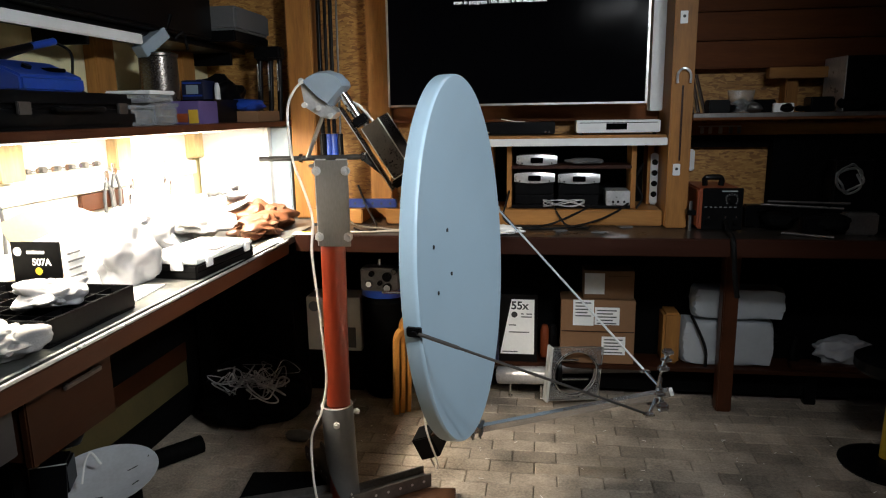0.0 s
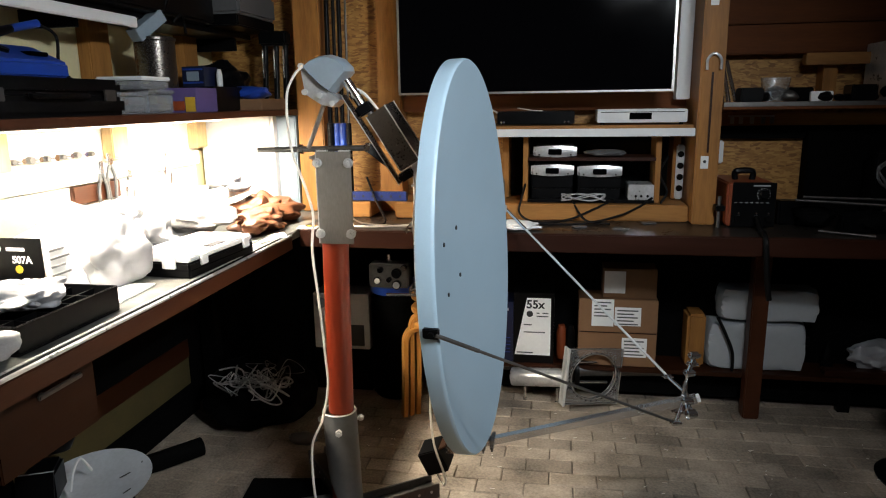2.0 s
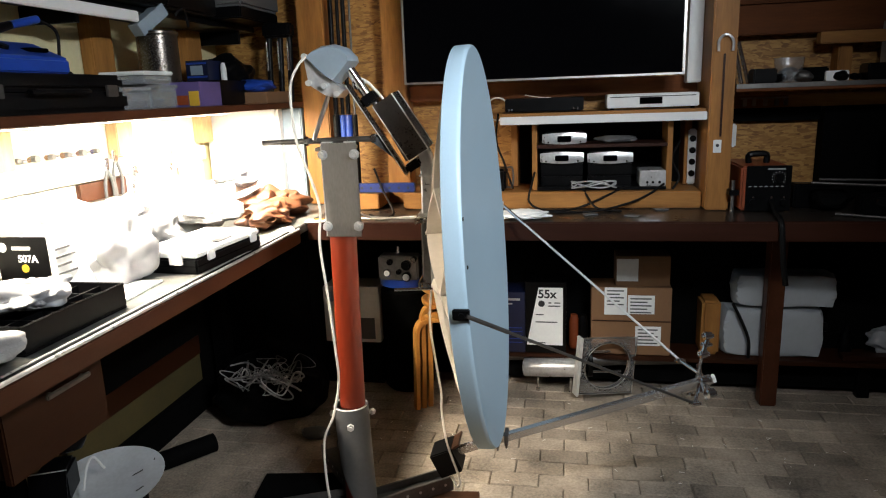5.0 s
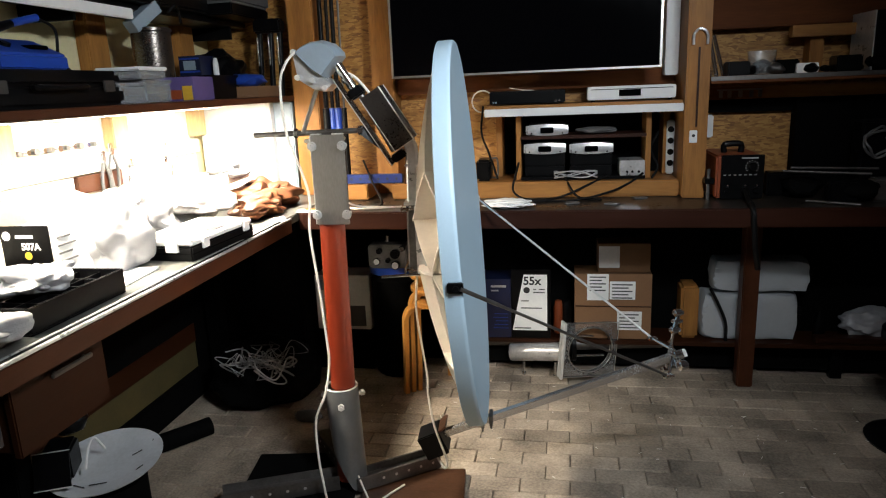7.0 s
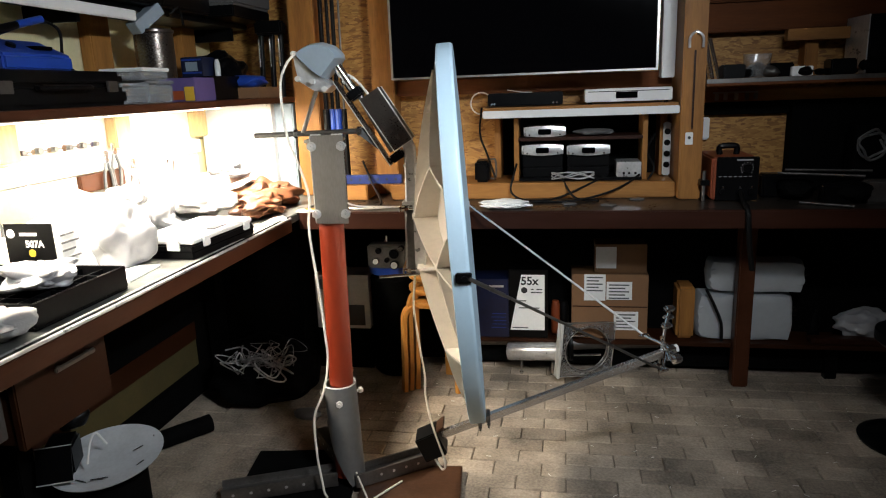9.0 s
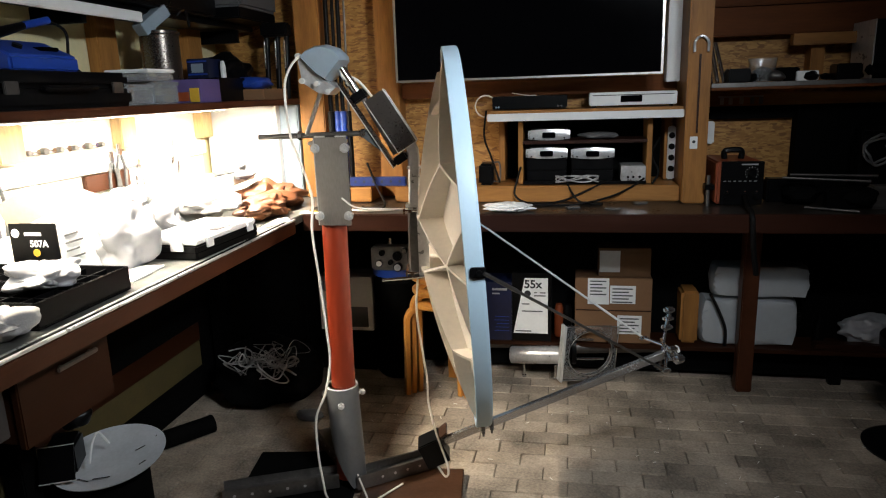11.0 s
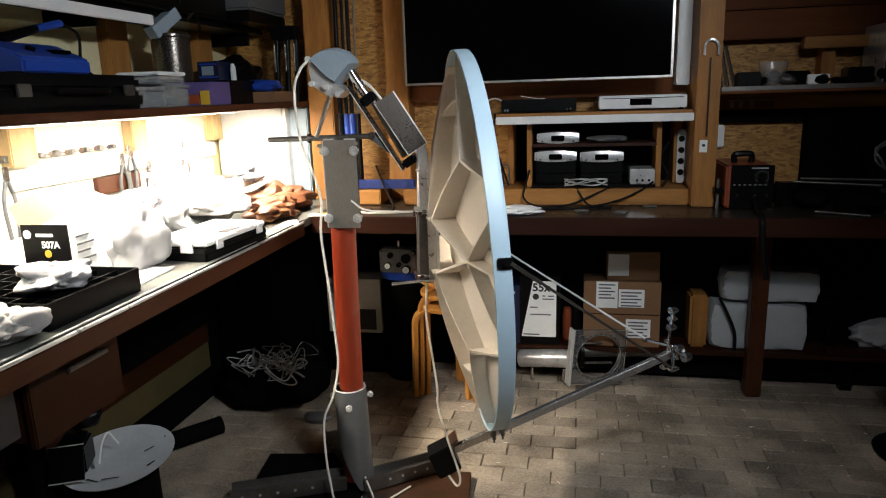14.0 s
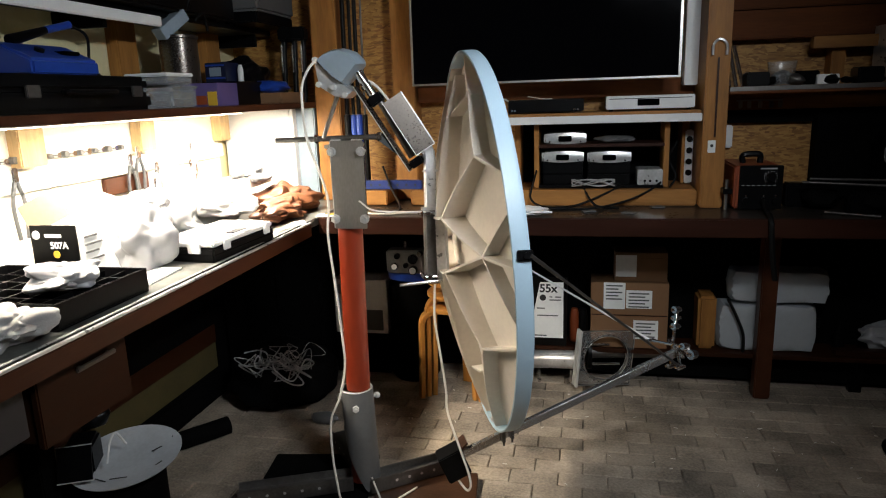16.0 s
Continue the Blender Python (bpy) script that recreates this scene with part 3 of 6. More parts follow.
for p, q in (((0.43, -0.60, 0.055), (0.72, -0.39, 0.055)), ((0.36, -0.585, 0.055), (-0.05, -0.76, 0.055)), ((0.40, -0.52, 0.055), (0.16, -0.22, 0.055))):
    b = bar(bmesh.new(), p, q, 0.075, 0.012)
    off = Vector((q[1] - p[1], p[0] - q[0], 0)).normalized() * 0.036
    for sgn in (-1, 1):
        bar(b, Vector(p) + sgn * off + Vector((0, 0, 0.005)), Vector(q) + sgn * off + Vector((0, 0, 0.005)), 0.008, 0.06)
    beam = part("foot_beam", b, DARK_STEEL, pole, "dark steel channel beam with bolt holes")
    n = Vector((q[1] - p[1], p[0] - q[0], 0)).normalized()
    if n.y > 0:
        n = -n
    for k in range(5):
        c = Vector(p).lerp(Vector(q), 0.3 + 0.15 * k) + n * 0.0405 + Vector((0, 0, 0.008))
        part("bolt_hole", cyl(c, c + n * 0.001, 0.006, seg=8), GALV, beam)
part("plate", bx(0.378, 0.498, PY - 0.062, PY - 0.056, 1.098, 1.412, 0.002), PLATE, pole, "brushed steel clamp plate")
for e in ((0.3755, 0.3778, PY - 0.064, PY - 0.040, 1.100, 1.411), (0.380, 0.417, PY - 0.064, PY - 0.050, 1.4123, 1.4165), (0.456, 0.496, PY - 0.064, PY - 0.050, 1.4123, 1.4165)):
    part("plate_edge", bx(*e, 0.001), BRIGHT, pole, "bright bent edge")
part("plate", bx(0.352, 0.462, PY + 0.056, PY + 0.062, 1.098, 1.398, 0.002), DARK_PLATE, pole)
part("cap", bx(0.352, 0.468, PY - 0.055, PY + 0.055, 1.385, 1.397, 0.002), STEEL, pole)
for x in (0.382, 0.490):
    for z in (1.134, 1.374):
        b = rod(bmesh.new(), (x, PY - 0.084, z), (x, PY - 0.02, z), 0.006, seg=8)
        rod(b, (x, PY - 0.078, z), (x, PY - 0.064, z), 0.014, seg=6)
        rod(b, (x, PY - 0.064, z), (x, PY - 0.0605, z), 0.017, seg=14)
        part("bolt", b, GALV, pole, "bright bolt with nut")
rodb = cyl((0.146, PY, 1.413), (0.545, PY, 1.420), 0.0095, seg=14)
part("cross_rod", rodb, DARK_STEEL, pole, "level dark steel rod")
b = rod(bmesh.new(), (0.535, PY, 1.420), (0.552, PY, 1.420), 0.016, seg=6)
part("nut", b, CHROME, pole)
b = rod(bmesh.new(), (0.30, PY, 1.416), (0.313, PY, 1.416), 0.016, seg=6)
part("nut", b, CHROME, pole)

# polar axis of the mount
AXIS_AT = Vector((0.555, -0.558, 1.547))
EL, AZ, RATE, MID = radians(58.4), radians(8.48), radians(-2.063), 9.375
AXIS = Vector((math.cos(EL) * math.cos(AZ), math.cos(EL) * math.sin(AZ), -math.sin(EL)))
AX_N = Vector((math.sin(EL) * math.cos(AZ), math.sin(EL) * math.sin(AZ), math.cos(EL)))
AX_L = Vector((-math.sin(AZ), math.cos(AZ), 0))


def on_axis(s, n, l=0.0):
    return AXIS_AT + AXIS * s + AX_N * n + AX_L * l


AXM = Matrix.Translation(AXIS_AT) @ Matrix(((AX_N.x, AX_L.x, AXIS.x), (AX_N.y, AX_L.y, AXIS.y), (AX_N.z, AX_L.z, AXIS.z))).to_4x4()


def abox(bm, n0, n1, l0, l1, s0, s1, bevel=0.003):
    """A box in the axis frame: across, sideways, along."""
    return box(bm, n0, n1, l0, l1, s0, s1, bevel, AXM)


part("backbone", abox(bmesh.new(), -0.056, -0.046, -0.022, 0.022, -0.09, 0.262), DARK_PLATE, pole, "long steel carrier bar")
# Bright strip paints the light caught on the bar's edge.
part("bar_edge", abox(bmesh.new(), -0.0585, -0.0562, -0.0245, 0.0, -0.09, 0.262, 0.0005), BRIGHT, pole, "bright strip for light caught along the bar")
part("bearing", abox(bmesh.new(), -0.045, 0.010, -0.03, 0.03, 0.232, 0.262, 0.006), BLACK, pole, "black bearing block")
part("bearing", abox(bmesh.new(), -0.045, 0.012, -0.03, 0.03, -0.03, 0.005, 0.006), BLACK, pole, "black bearing block")
gus = bmesh.new()
g = [on_axis(0.10, -0.056), on_axis(0.20, -0.056), Vector((0.545, PY, 1.405)), Vector((0.53, PY, 1.43))]
vs = [gus.verts.new(p + Vector((0, d, 0))) for d in (-0.012, 0.012) for p in g]
for f in ((0, 1, 2, 3), (7, 6, 5, 4), (0, 4, 5, 1), (1, 5, 6, 2), (2, 6, 7, 3), (3, 7, 4, 0)):
    gus.faces.new([vs[i] for i in f])
part("gusset", gus, BLACK, pole, "black bracket", smooth=False)
part("brace", cyl((0.335, PY - 0.01, 1.42), (0.405, PY - 0.01, 1.58), 0.008, seg=10), STEEL, pole)
b = rod(bmesh.new(), on_axis(-0.125, -0.018), on_axis(-0.03, -0.018), 0.016, seg=18)
rod(b, on_axis(-0.075, -0.018), on_axis(-0.06, -0.018), 0.021, seg=18)
part("shaft", b, CHROME, pole, "bright motor shaft")

# motor housing: flat sided body with a domed cap
motor = bmesh.new()
outline = [(0.330, 1.690), (0.343, 1.600), (0.395, 1.566), (0.432, 1.556), (0.462, 1.580), (0.395, 1.628)]
sidep = [[motor.verts.new((x, -0.56 + d, z)) for x, z in outline] for d in (-0.045, 0.045)]
motor.faces.new(sidep[0]), motor.faces.new(sidep[1][::-1])
for k in range(len(outline)):
    motor.faces.new((sidep[0][k], sidep[0][(k + 1) % len(outline)], sidep[1][(k + 1) % len(outline)], sidep[1][k]))
part("motor_bracket", motor, GALV, pole, "bolted grey motor bracket", smooth=False)
dome = bmesh.new()
arc = [(0.338, 1.693), (0.360, 1.711), (0.392, 1.724), (0.430, 1.727), (0.466, 1.715), (0.490, 1.690), (0.492, 1.672), (0.432, 1.603), (0.395, 1.630)]
prev = None
for j in range(9):
    v = -1 + 2 * j / 8
    k = math.sqrt(max(0.0, 1 - 0.55 * v * v))
    ring = [dome.verts.new((0.415 + (x - 0.415) * (0.72 + 0.28 * k), -0.56 + 0.062 * v, 1.655 + (z - 1.655) * (0.55 + 0.45 * k))) for x, z in arc]
    if prev:
        for i in range(len(arc)):
            dome.faces.new((prev[i], prev[(i + 1) % len(arc)], ring[(i + 1) % len(arc)], ring[i]))
    else:
        dome.faces.new(ring)
    prev = ring
dome.faces.new(prev[::-1])
part("motor_cap", dome, MOTOR, pole, "domed blue-grey motor cap")
for x, z in ((0.338, 1.690), (0.346, 1.606), (0.398, 1.595), (0.440, 1.568)):
    part("bolt", cyl((x, -0.608, z), (x, -0.622, z), 0.010, seg=8), BRIGHT, pole)

lead = bmesh.new()
cable(lead, [(0.345, -0.62, 1.690), (0.312, -0.63, 1.652), (0.290, -0.64, 1.58), (0.302, -0.65, 1.42), (0.345, -0.66, 1.30), (0.372, -0.67, 1.20), (0.362, -0.67, 1.08), (0.372, -0.66, 0.90), (0.385, -0.66, 0.70), (0.388, -0.66, 0.58), (0.365, -0.67, 0.46), (0.325, -0.68, 0.36), (0.326, -0.69, 0.20), (0.345, -0.70, 0.06), (0.36, -0.74, 0.006), (0.38, -1.2, 0.006)], 0.0046)
solo("motor_cable", lead, CABLE_W, "white cable hanging from the motor along the pole", "cable")
lead = bmesh.new()
cable(lead, [(0.505, -0.56, 1.615), (0.535, -0.57, 1.600), (0.57, -0.58, 1.565), (0.595, -0.59, 1.535)], 0.005)
part("short_lead", lead, CABLE_W, pole)

# ---- the dish, which turns on the polar axis ----
dish = thing("satellite_dish", (0, 0, 0), "large pale blue offset satellite dish on a bent steel tube", "satellite dish")
dish.location = AXIS_AT
TAU = radians(-3.48)
D_UP, D_N, D_L = Vector((math.sin(TAU), 0, math.cos(TAU))), Vector((math.cos(TAU), 0, -math.sin(TAU))), Vector((0, 1, 0))
D_C, HALF_H, HALF_W, DEPTH = Vector((0.365, 0, -0.523)), 0.6804, 0.5806, 0.105


def bowl(lat, up, back=0.0):
    """A point of the reflector over (lat, up) measured from its middle, back metres behind its front."""
    r2 = (lat / HALF_W) ** 2 + (up / HALF_H) ** 2
    return D_C + D_L * lat + D_UP * up - D_N * (DEPTH * max(0.0, 1 - r2) + back)


def ring_surface(bm, back, radii, seg=96):
    rings = []
    for r in radii:
        rings.append([bm.verts.new(bowl(HALF_W * r * math.sin(2 * math.pi * k / seg), HALF_H * r * math.cos(2 * math.pi * k / seg), back)) for k in range(seg)])
    mid = bm.verts.new(bowl(0, 0, back))
    for k in range(seg):
        bm.faces.new((mid, rings[0][k], rings[0][(k + 1) % seg]))
    for a, b in zip(rings, rings[1:]):
        for k in range(seg):
            bm.faces.new((a[k], b[k], b[(k + 1) % seg], a[(k + 1) % seg]))
    return rings


radii = [i / 12 for i in range(1, 13)]
bm = bmesh.new()
ring_surface(bm, 0.0, radii)
part("reflector", bm, DISH, dish, "smooth pale blue front face")
bm = bmesh.new()
ring_surface(bm, 0.006, [r * 0.985 for r in radii])
part("back_skin", bm, DISH_BACK_WARM, dish, "back face, tinted cream for the warm strip lamp")
bm = bmesh.new()
seg, rings = 96, []
for grow, back in ((0.0, 0.0), (0.004, 0.004), (0.006, 0.012), (0.006, 0.053), (0.001, 0.055), (-0.003, 0.051), (-0.003, 0.010)):
    rings.append([bm.verts.new(D_C + D_L * (HALF_W + grow) * math.sin(2 * math.pi * k / seg) + D_UP * (HALF_H + grow) * math.cos(2 * math.pi * k / seg) - D_N * back) for k in range(seg)])
for a, b in zip(rings, rings[1:] + rings[:1]):
    for k in range(seg):
        bm.faces.new((a[k], b[k], b[(k + 1) % seg], a[(k + 1) % seg]))
part("rim", bm, DISH, dish, "turned-back pale rim")


def rib(a, b, ha, hb, n=8):
    """A thin web on the back from a to b (lat, up from the middle), ha and hb high."""
    bm = bmesh.new()
    d = Vector((b[0] - a[0], b[1] - a[1]))
    off = Vector((-d.y, d.x)).normalized() * 0.004
    cols = []
    for i in range(n + 1):
        t = i / n
        lat, up, h = a[0] + d.x * t, a[1] + d.y * t, ha + (hb - ha) * t
        cols.append([bm.verts.new(bowl(lat + s * off.x, up + s * off.y, k)) for s, k in ((-1, 0.004), (1, 0.004), (1, 0.004 + h), (-1, 0.004 + h))])
    for p, q in zip(cols, cols[1:]):
        for k in range(4):
            bm.faces.new((p[k], p[(k + 1) % 4], q[(k + 1) % 4], q[k]))
    bm.faces.new(cols[0]), bm.faces.new(cols[-1][::-1])
    return part("rib", bm, DISH_BACK_WARM, dish, smooth=False)


def at_rim(angle, k=0.985):
    return (HALF_W * k * math.sin(radians(angle)), HALF_H * k * math.cos(radians(angle)))


for s in (-1, 1):
    hub, hi, lo = (0.408 * s, 0.0), (0.376 * s, 0.31), (0.300 * s, -0.314)
    mt, mb = (0.14 * s, 0.113), (0.13 * s, -0.075)
    for a, b, ha, hb in ((mt, hub, 0.085, 0.05), (mb, hub, 0.085, 0.05), (hub, at_rim(92 * s), 0.05, 0.045), (hub, at_rim(78 * s), 0.05, 0.045), (hub, at_rim(107 * s), 0.05, 0.045),
                         (mt, hi, 0.085, 0.055), (hi, at_rim(68 * s), 0.055, 0.045), (hi, (0.272 * s, 0.505), 0.055, 0.05), ((0.272 * s, 0.505), at_rim(14 * s), 0.05, 0.045),
                         (mb, lo, 0.085, 0.055), (lo, at_rim(114 * s), 0.055, 0.045), (lo, at_rim(172 * s), 0.055, 0.045)):
        rib(a, b, ha, hb)
    rib((0, 0.45), (0.272 * s, 0.505), 0.05, 0.05)
    rib((0.0, -0.45), (0.2 * s, -0.42), 0.05, 0.05)
for x in (-0.06, 0.06):
    rib((x, 0.60), (x, 0.115), 0.05, 0.085)
    rib((x, -0.085), (x * 0.6, -0.62), 0.085, 0.05)
rib((-0.14, 0.113), (0.14, 0.113), 0.09, 0.09)
rib((-0.13, -0.075), (0.13, -0.075), 0.09, 0.09)
for lat in (-0.093, 0.093):
    for up in (0.093, -0.09):
        c = bowl(lat, up)
        part("mount_bolt", cyl(c - D_N * 0.002, c + D_N * 0.004, 0.008, seg=8), INK, dish, "dark bolt head")

# mount behind the dish, in the dish's own space
part("mount_plate", bx(0.196, 0.204, -0.085, 0.085, -0.645, -0.385, 0.002), GALV, dish, "galvanised mounting plate")
for l in (-0.06, 0.06):
    part("side_plate", bx(0.165, 0.2, l - 0.003, l + 0.003, -0.64, -0.39, 0.001), GALV, dish)
AXL = Matrix(((math.sin(EL), 0, math.cos(EL)), (0, 1, 0), (math.cos(EL), 0, -math.sin(EL)))).to_4x4()


def lbox(bm, n0, n1, l0, l1, s0, s1, bevel=0.002):
    return box(bm, n0, n1, l0, l1, s0, s1, bevel, AXL)


b = bmesh.new()
lbox(b, -0.012, 0.066, -0.047, -0.043, 0.015, 0.225)
lbox(b, -0.012, 0.066, 0.043, 0.047, 0.015, 0.225)
lbox(b, 0.0625, 0.0665, -0.0428, 0.0428, 0.015, 0.225)
lbox(b, -0.012, 0.062, -0.0428, 0.0428, 0.1, 0.104)
cradle = part("cradle", b, DARK_PLATE, dish, "open channel of dark sheet steel")
# Thin bright strips paint the light caught along the channel's edges.
for n0, n1, l0, l1 in ((-0.0135, -0.0105, -0.0485, -0.0455), (0.0635, 0.0680, -0.0485, -0.0455), (0.0640, 0.0685, 0.0450, 0.0485)):
    part("edge", lbox(bmesh.new(), n0, n1, l0, l1, 0.014, 0.226, 0.0008), BRIGHT, cradle, "bright strip for light caught on the edge")
part("lip", lbox(bmesh.new(), -0.012, 0.0665, -0.0485, -0.0450, 0.2255, 0.2285, 0.0008), BRIGHT, cradle)
b = bmesh.new()
rod(b, (0.504 * 0.0 - 0.02, 0, 0.02), (0.504 * 0.235 - 0.02, 0, -0.863 * 0.235), 0.012, seg=12)
part("axle", b, DARK_STEEL, dish)


def square_tube(points, w):
    bm = bmesh.new()
    rings = []
    for i, p in enumerate(points):
        p = Vector((p[0], 0, p[1]))
        a = Vector((points[max(i - 1, 0)][0], 0, points[max(i - 1, 0)][1]))
        c = Vector((points[min(i + 1, len(points) - 1)][0], 0, points[min(i + 1, len(points) - 1)][1]))
        d = (c - a).normalized()
        n = Vector((d.z, 0, -d.x))
        rings.append([bm.verts.new(p + n * x * w / 2 + Vector((0, y * w / 2, 0))) for x, y in ((-1, -0.7), (-0.7, -1), (0.7, -1), (1, -0.7), (1, 0.7), (0.7, 1), (-0.7, 1), (-1, 0.7))])
    for a, c in zip(rings, rings[1:]):
        for k in range(8):
            bm.faces.new((a[k], a[(k + 1) % 8], c[(k + 1) % 8], c[k]))
    bm.faces.new(rings[0]), bm.faces.new(rings[-1][::-1])
    return bm


part("bent_tube", square_tube([(0.105, -0.100), (0.148, -0.170), (0.158, -0.190), (0.160, -0.215), (0.1595, -0.25), (0.156, -0.40)], 0.042), GALV, dish, "bent galvanised tube")
part("lower_tube", square_tube([(0.1555, -0.385), (0.150, -0.66)], 0.048), DARK_STEEL, dish)
part("clamp_band", bx(0.134, 0.186, -0.026, 0.026, -0.258, -0.250, 0.002), GALV, dish)
part("clamp_band", bx(0.124, 0.188, -0.031, 0.031, -0.395, -0.383, 0.002), GALV, dish)
for z in (-0.405, -0.632):
    b = bmesh.new()
    for l in (-0.045, 0.045):
        rod(b, (0.115, l, z), (0.215, l, z), 0.005, seg=8)
        rod(b, (0.135, l, z), (0.147, l, z), 0.011, seg=6)
        rod(b, (0.182, l, z), (0.194, l, z), 0.011, seg=6)
    bar(b, (0.120, -0.06, z), (0.120, 0.06, z), 0.006, 0.02)
    part("clamp", b, CHROME, dish, "bolted clamp")
part("lever_bolt", cyl((0.03, -0.05, -0.655), (0.20, -0.05, -0.645), 0.006, seg=8), CHROME, dish)

# feed arm, struts and feed holder
A0, A1 = Vector((0.20, -0.06, -1.303)), Vector((1.118, -0.034, -0.967))
part("feed_arm", bar(bmesh.new(), A0, A1, 0.026, 0.028), ARM, dish, "long square feed arm")
part("arm_plug", bar(bmesh.new(), A1, A1 + (A1 - A0).normalized() * 0.012, 0.022, 0.024), PAPER, dish, "pale plug in the arm's end")
blk = box(bmesh.new(), -0.045, 0.045, -0.05, 0.05, -0.05, 0.05, 0.004, Matrix.Translation((0.195, -0.068, -1.315)) @ Matrix.Rotation(radians(-24), 4, "Y"))
part("counter_block", blk, BLACK, dish, "black block at the arm's end")
part("block_flap", box(bmesh.new(), -0.004, 0.004, -0.045, 0.045, -0.03, 0.03, 0.001, Matrix.Translation((0.222, -0.062, -1.255)) @ Matrix.Rotation(radians(50), 4, "Y")), RUST, dish)
for k in (0.20, 0.235):
    c = A0.lerp(A1, k)
    b = bar(bmesh.new(), c - Vector((0, 0.03, 0)), c + Vector((0, 0.03, 0)), 0.014, 0.04)
    rod(b, c - Vector((0, 0.036, 0.012)), c + Vector((0, 0.036, -0.012)), 0.006, seg=8)
    rod(b, c - Vector((0, 0.025, -0.018)), c - Vector((0, 0.025, 0.032)), 0.004, seg=8)
    part("arm_bracket", b, DARK_STEEL, dish)
b = bmesh.new()
bar(b, (0.395, -0.03, -1.235), (0.358, -0.01, -1.18), 0.03, 0.02, (1, 0, 0))
part("rim_bracket", b, GALV, dish)
ENDS = {-1: Vector((1.048, -0.129, -1.010)), 1: Vector((1.030, 0.074, -0.955))}
for s in (-1, 1):
    clip = Vector((0.347, 0.592 * s, -0.509))
    b = bx(0.322, 0.368, min(0.582 * s, 0.598 * s), max(0.582 * s, 0.598 * s), -0.524, -0.494, 0.003)
    rod(b, clip - Vector((0, 0.004 * s, 0)), clip + Vector((0, 0.014 * s, 0)), 0.009, seg=10)
    part("clip", b, BLACK if s < 0 else GALV, dish, "strut clip on the rim")
    end = ENDS[s]
    clip = clip + Vector((0.012, 0.006 * s, 0))
    # Both struts are one steel; near darkened, far brightened for the light.
    b = rod(bmesh.new(), clip.lerp(end, 0.14), end, 0.0046, seg=10)
    part("strut", b, DARK_STEEL if s < 0 else BRIGHT, dish, "slim steel strut")
    part("strut_end", rod(bmesh.new(), clip, clip.lerp(end, 0.15), 0.0062, seg=10), DARK_STEEL if s < 0 else CHROME, dish)
feed = bmesh.new()
hub_f = Vector((1.085, -0.03, -0.955))
rod(feed, ENDS[-1], hub_f, 0.006, seg=10)
rod(feed, hub_f, ENDS[1], 0.006, seg=10)
bar(feed, (1.062, -0.025, -1.035), (1.085, -0.015, -0.885), 0.018, 0.007, (1, 0, 0))
bar(feed, (1.075, -0.10, -0.985), (1.085, 0.03, -0.945), 0.016, 0.007)
rod(feed, (1.085, -0.015, -0.885), (1.101, 0.0, -0.835), 0.008, seg=10)
rod(feed, hub_f, (1.091, -0.148, -0.963), 0.007, seg=10)
holder = part("feed_holder", feed, CHROME, dish, "bright adjustable feed holder")
for c, r in (((1.101, 0.001, -0.822), 0.014), ((1.098, 0.0, -0.855), 0.011), ((1.090, -0.01, -0.885), 0.014), ((1.048, -0.129, -1.010), 0.011), ((1.091, -0.140, -0.963), 0.019), ((1.080, -0.10, -0.940), 0.013), ((1.062, -0.025, -1.035), 0.011), ((1.030, 0.074, -0.955), 0.008)):
    b = bmesh.new()
    rod(b, Vector(c) - Vector((0.012, 0.004, 0)), Vector(c) + Vector((0.012, 0.004, 0)), r, r * 0.85, seg=14)
    rod(b, Vector(c) - Vector((0.020, 0, 0)), Vector(c) + Vector((0.020, 0, 0)), r * 0.5, seg=8)
    part("knob", b, CHROME, holder)
lead = bmesh.new()
cable(lead, [(0.158, -0.035, -0.66), (0.150, -0.05, -0.78), (0.165, -0.06, -0.92), (0.180, -0.06, -1.05), (0.180, -0.07, -1.12), (0.205, -0.125, -1.22), (0.245, -0.13, -1.36), (0.236, -0.12, -1.405), (0.205, -0.10, -1.37)], 0.0043)
part("feed_cable", lead, CABLE_W, dish, "white cable hanging to the black block")
lead = bmesh.new()
cable(lead, [(0.15, -0.03, -0.40), (0.05, -0.04, -0.395), (-0.05, -0.05, -0.385), (-0.10, -0.05, -0.35)], 0.0032)
part("clamp_lead", lead, CABLE_W, dish)

# ---- black sheets as painted shade under the benches ----
solo("trim", bx(-0.71, 4.28, 0.785, 0.798, 0.0, 0.955, 0.001), RUBBER_SHADE, "black sheet putting the bench's shade on the wall", "panel", kind="structure", smooth=False)
solo("trim", bx(-0.718, -0.705, 0.26, 0.784, 0.0, 0.955, 0.001), RUBBER_SHADE, "black sheet putting the bench's shade on the wall", "panel", kind="structure", smooth=False)
solo("baseboard", bx(-0.718, -0.66, -3.6, 0.255, 0.0, 0.14, 0.004), RUBBER_SHADE, "black strip added along the foot of the wall", "plinth", kind="structure")

# ---- side wall: lit shelf, upper shelf ----
sh = thing("wall_shelf", (-0.45, -1.2, 1.512), "long dark shelf with wooden brackets over the side bench", "shelf")
part("board", bx(-0.70, -0.17, -3.2, 0.628, 1.514, 1.541, 0.003), FASCIA_Y, sh, "dark wooden board")
for y0, y1 in ((-2.2, -2.08), (-0.90, -0.78), (-0.235, -0.125), (0.44, 0.545)):
    b = bx(-0.6995, -0.648, y0, y1, 1.355, 1.5135, 0.004)
    part("bracket", b, LIT_PINE, sh, "short wooden cleat under the shelf")
led = thing("led_strip", (-0.2, -0.7, 1.505), "glowing strip of small lamps under the shelf edge", "lamp")
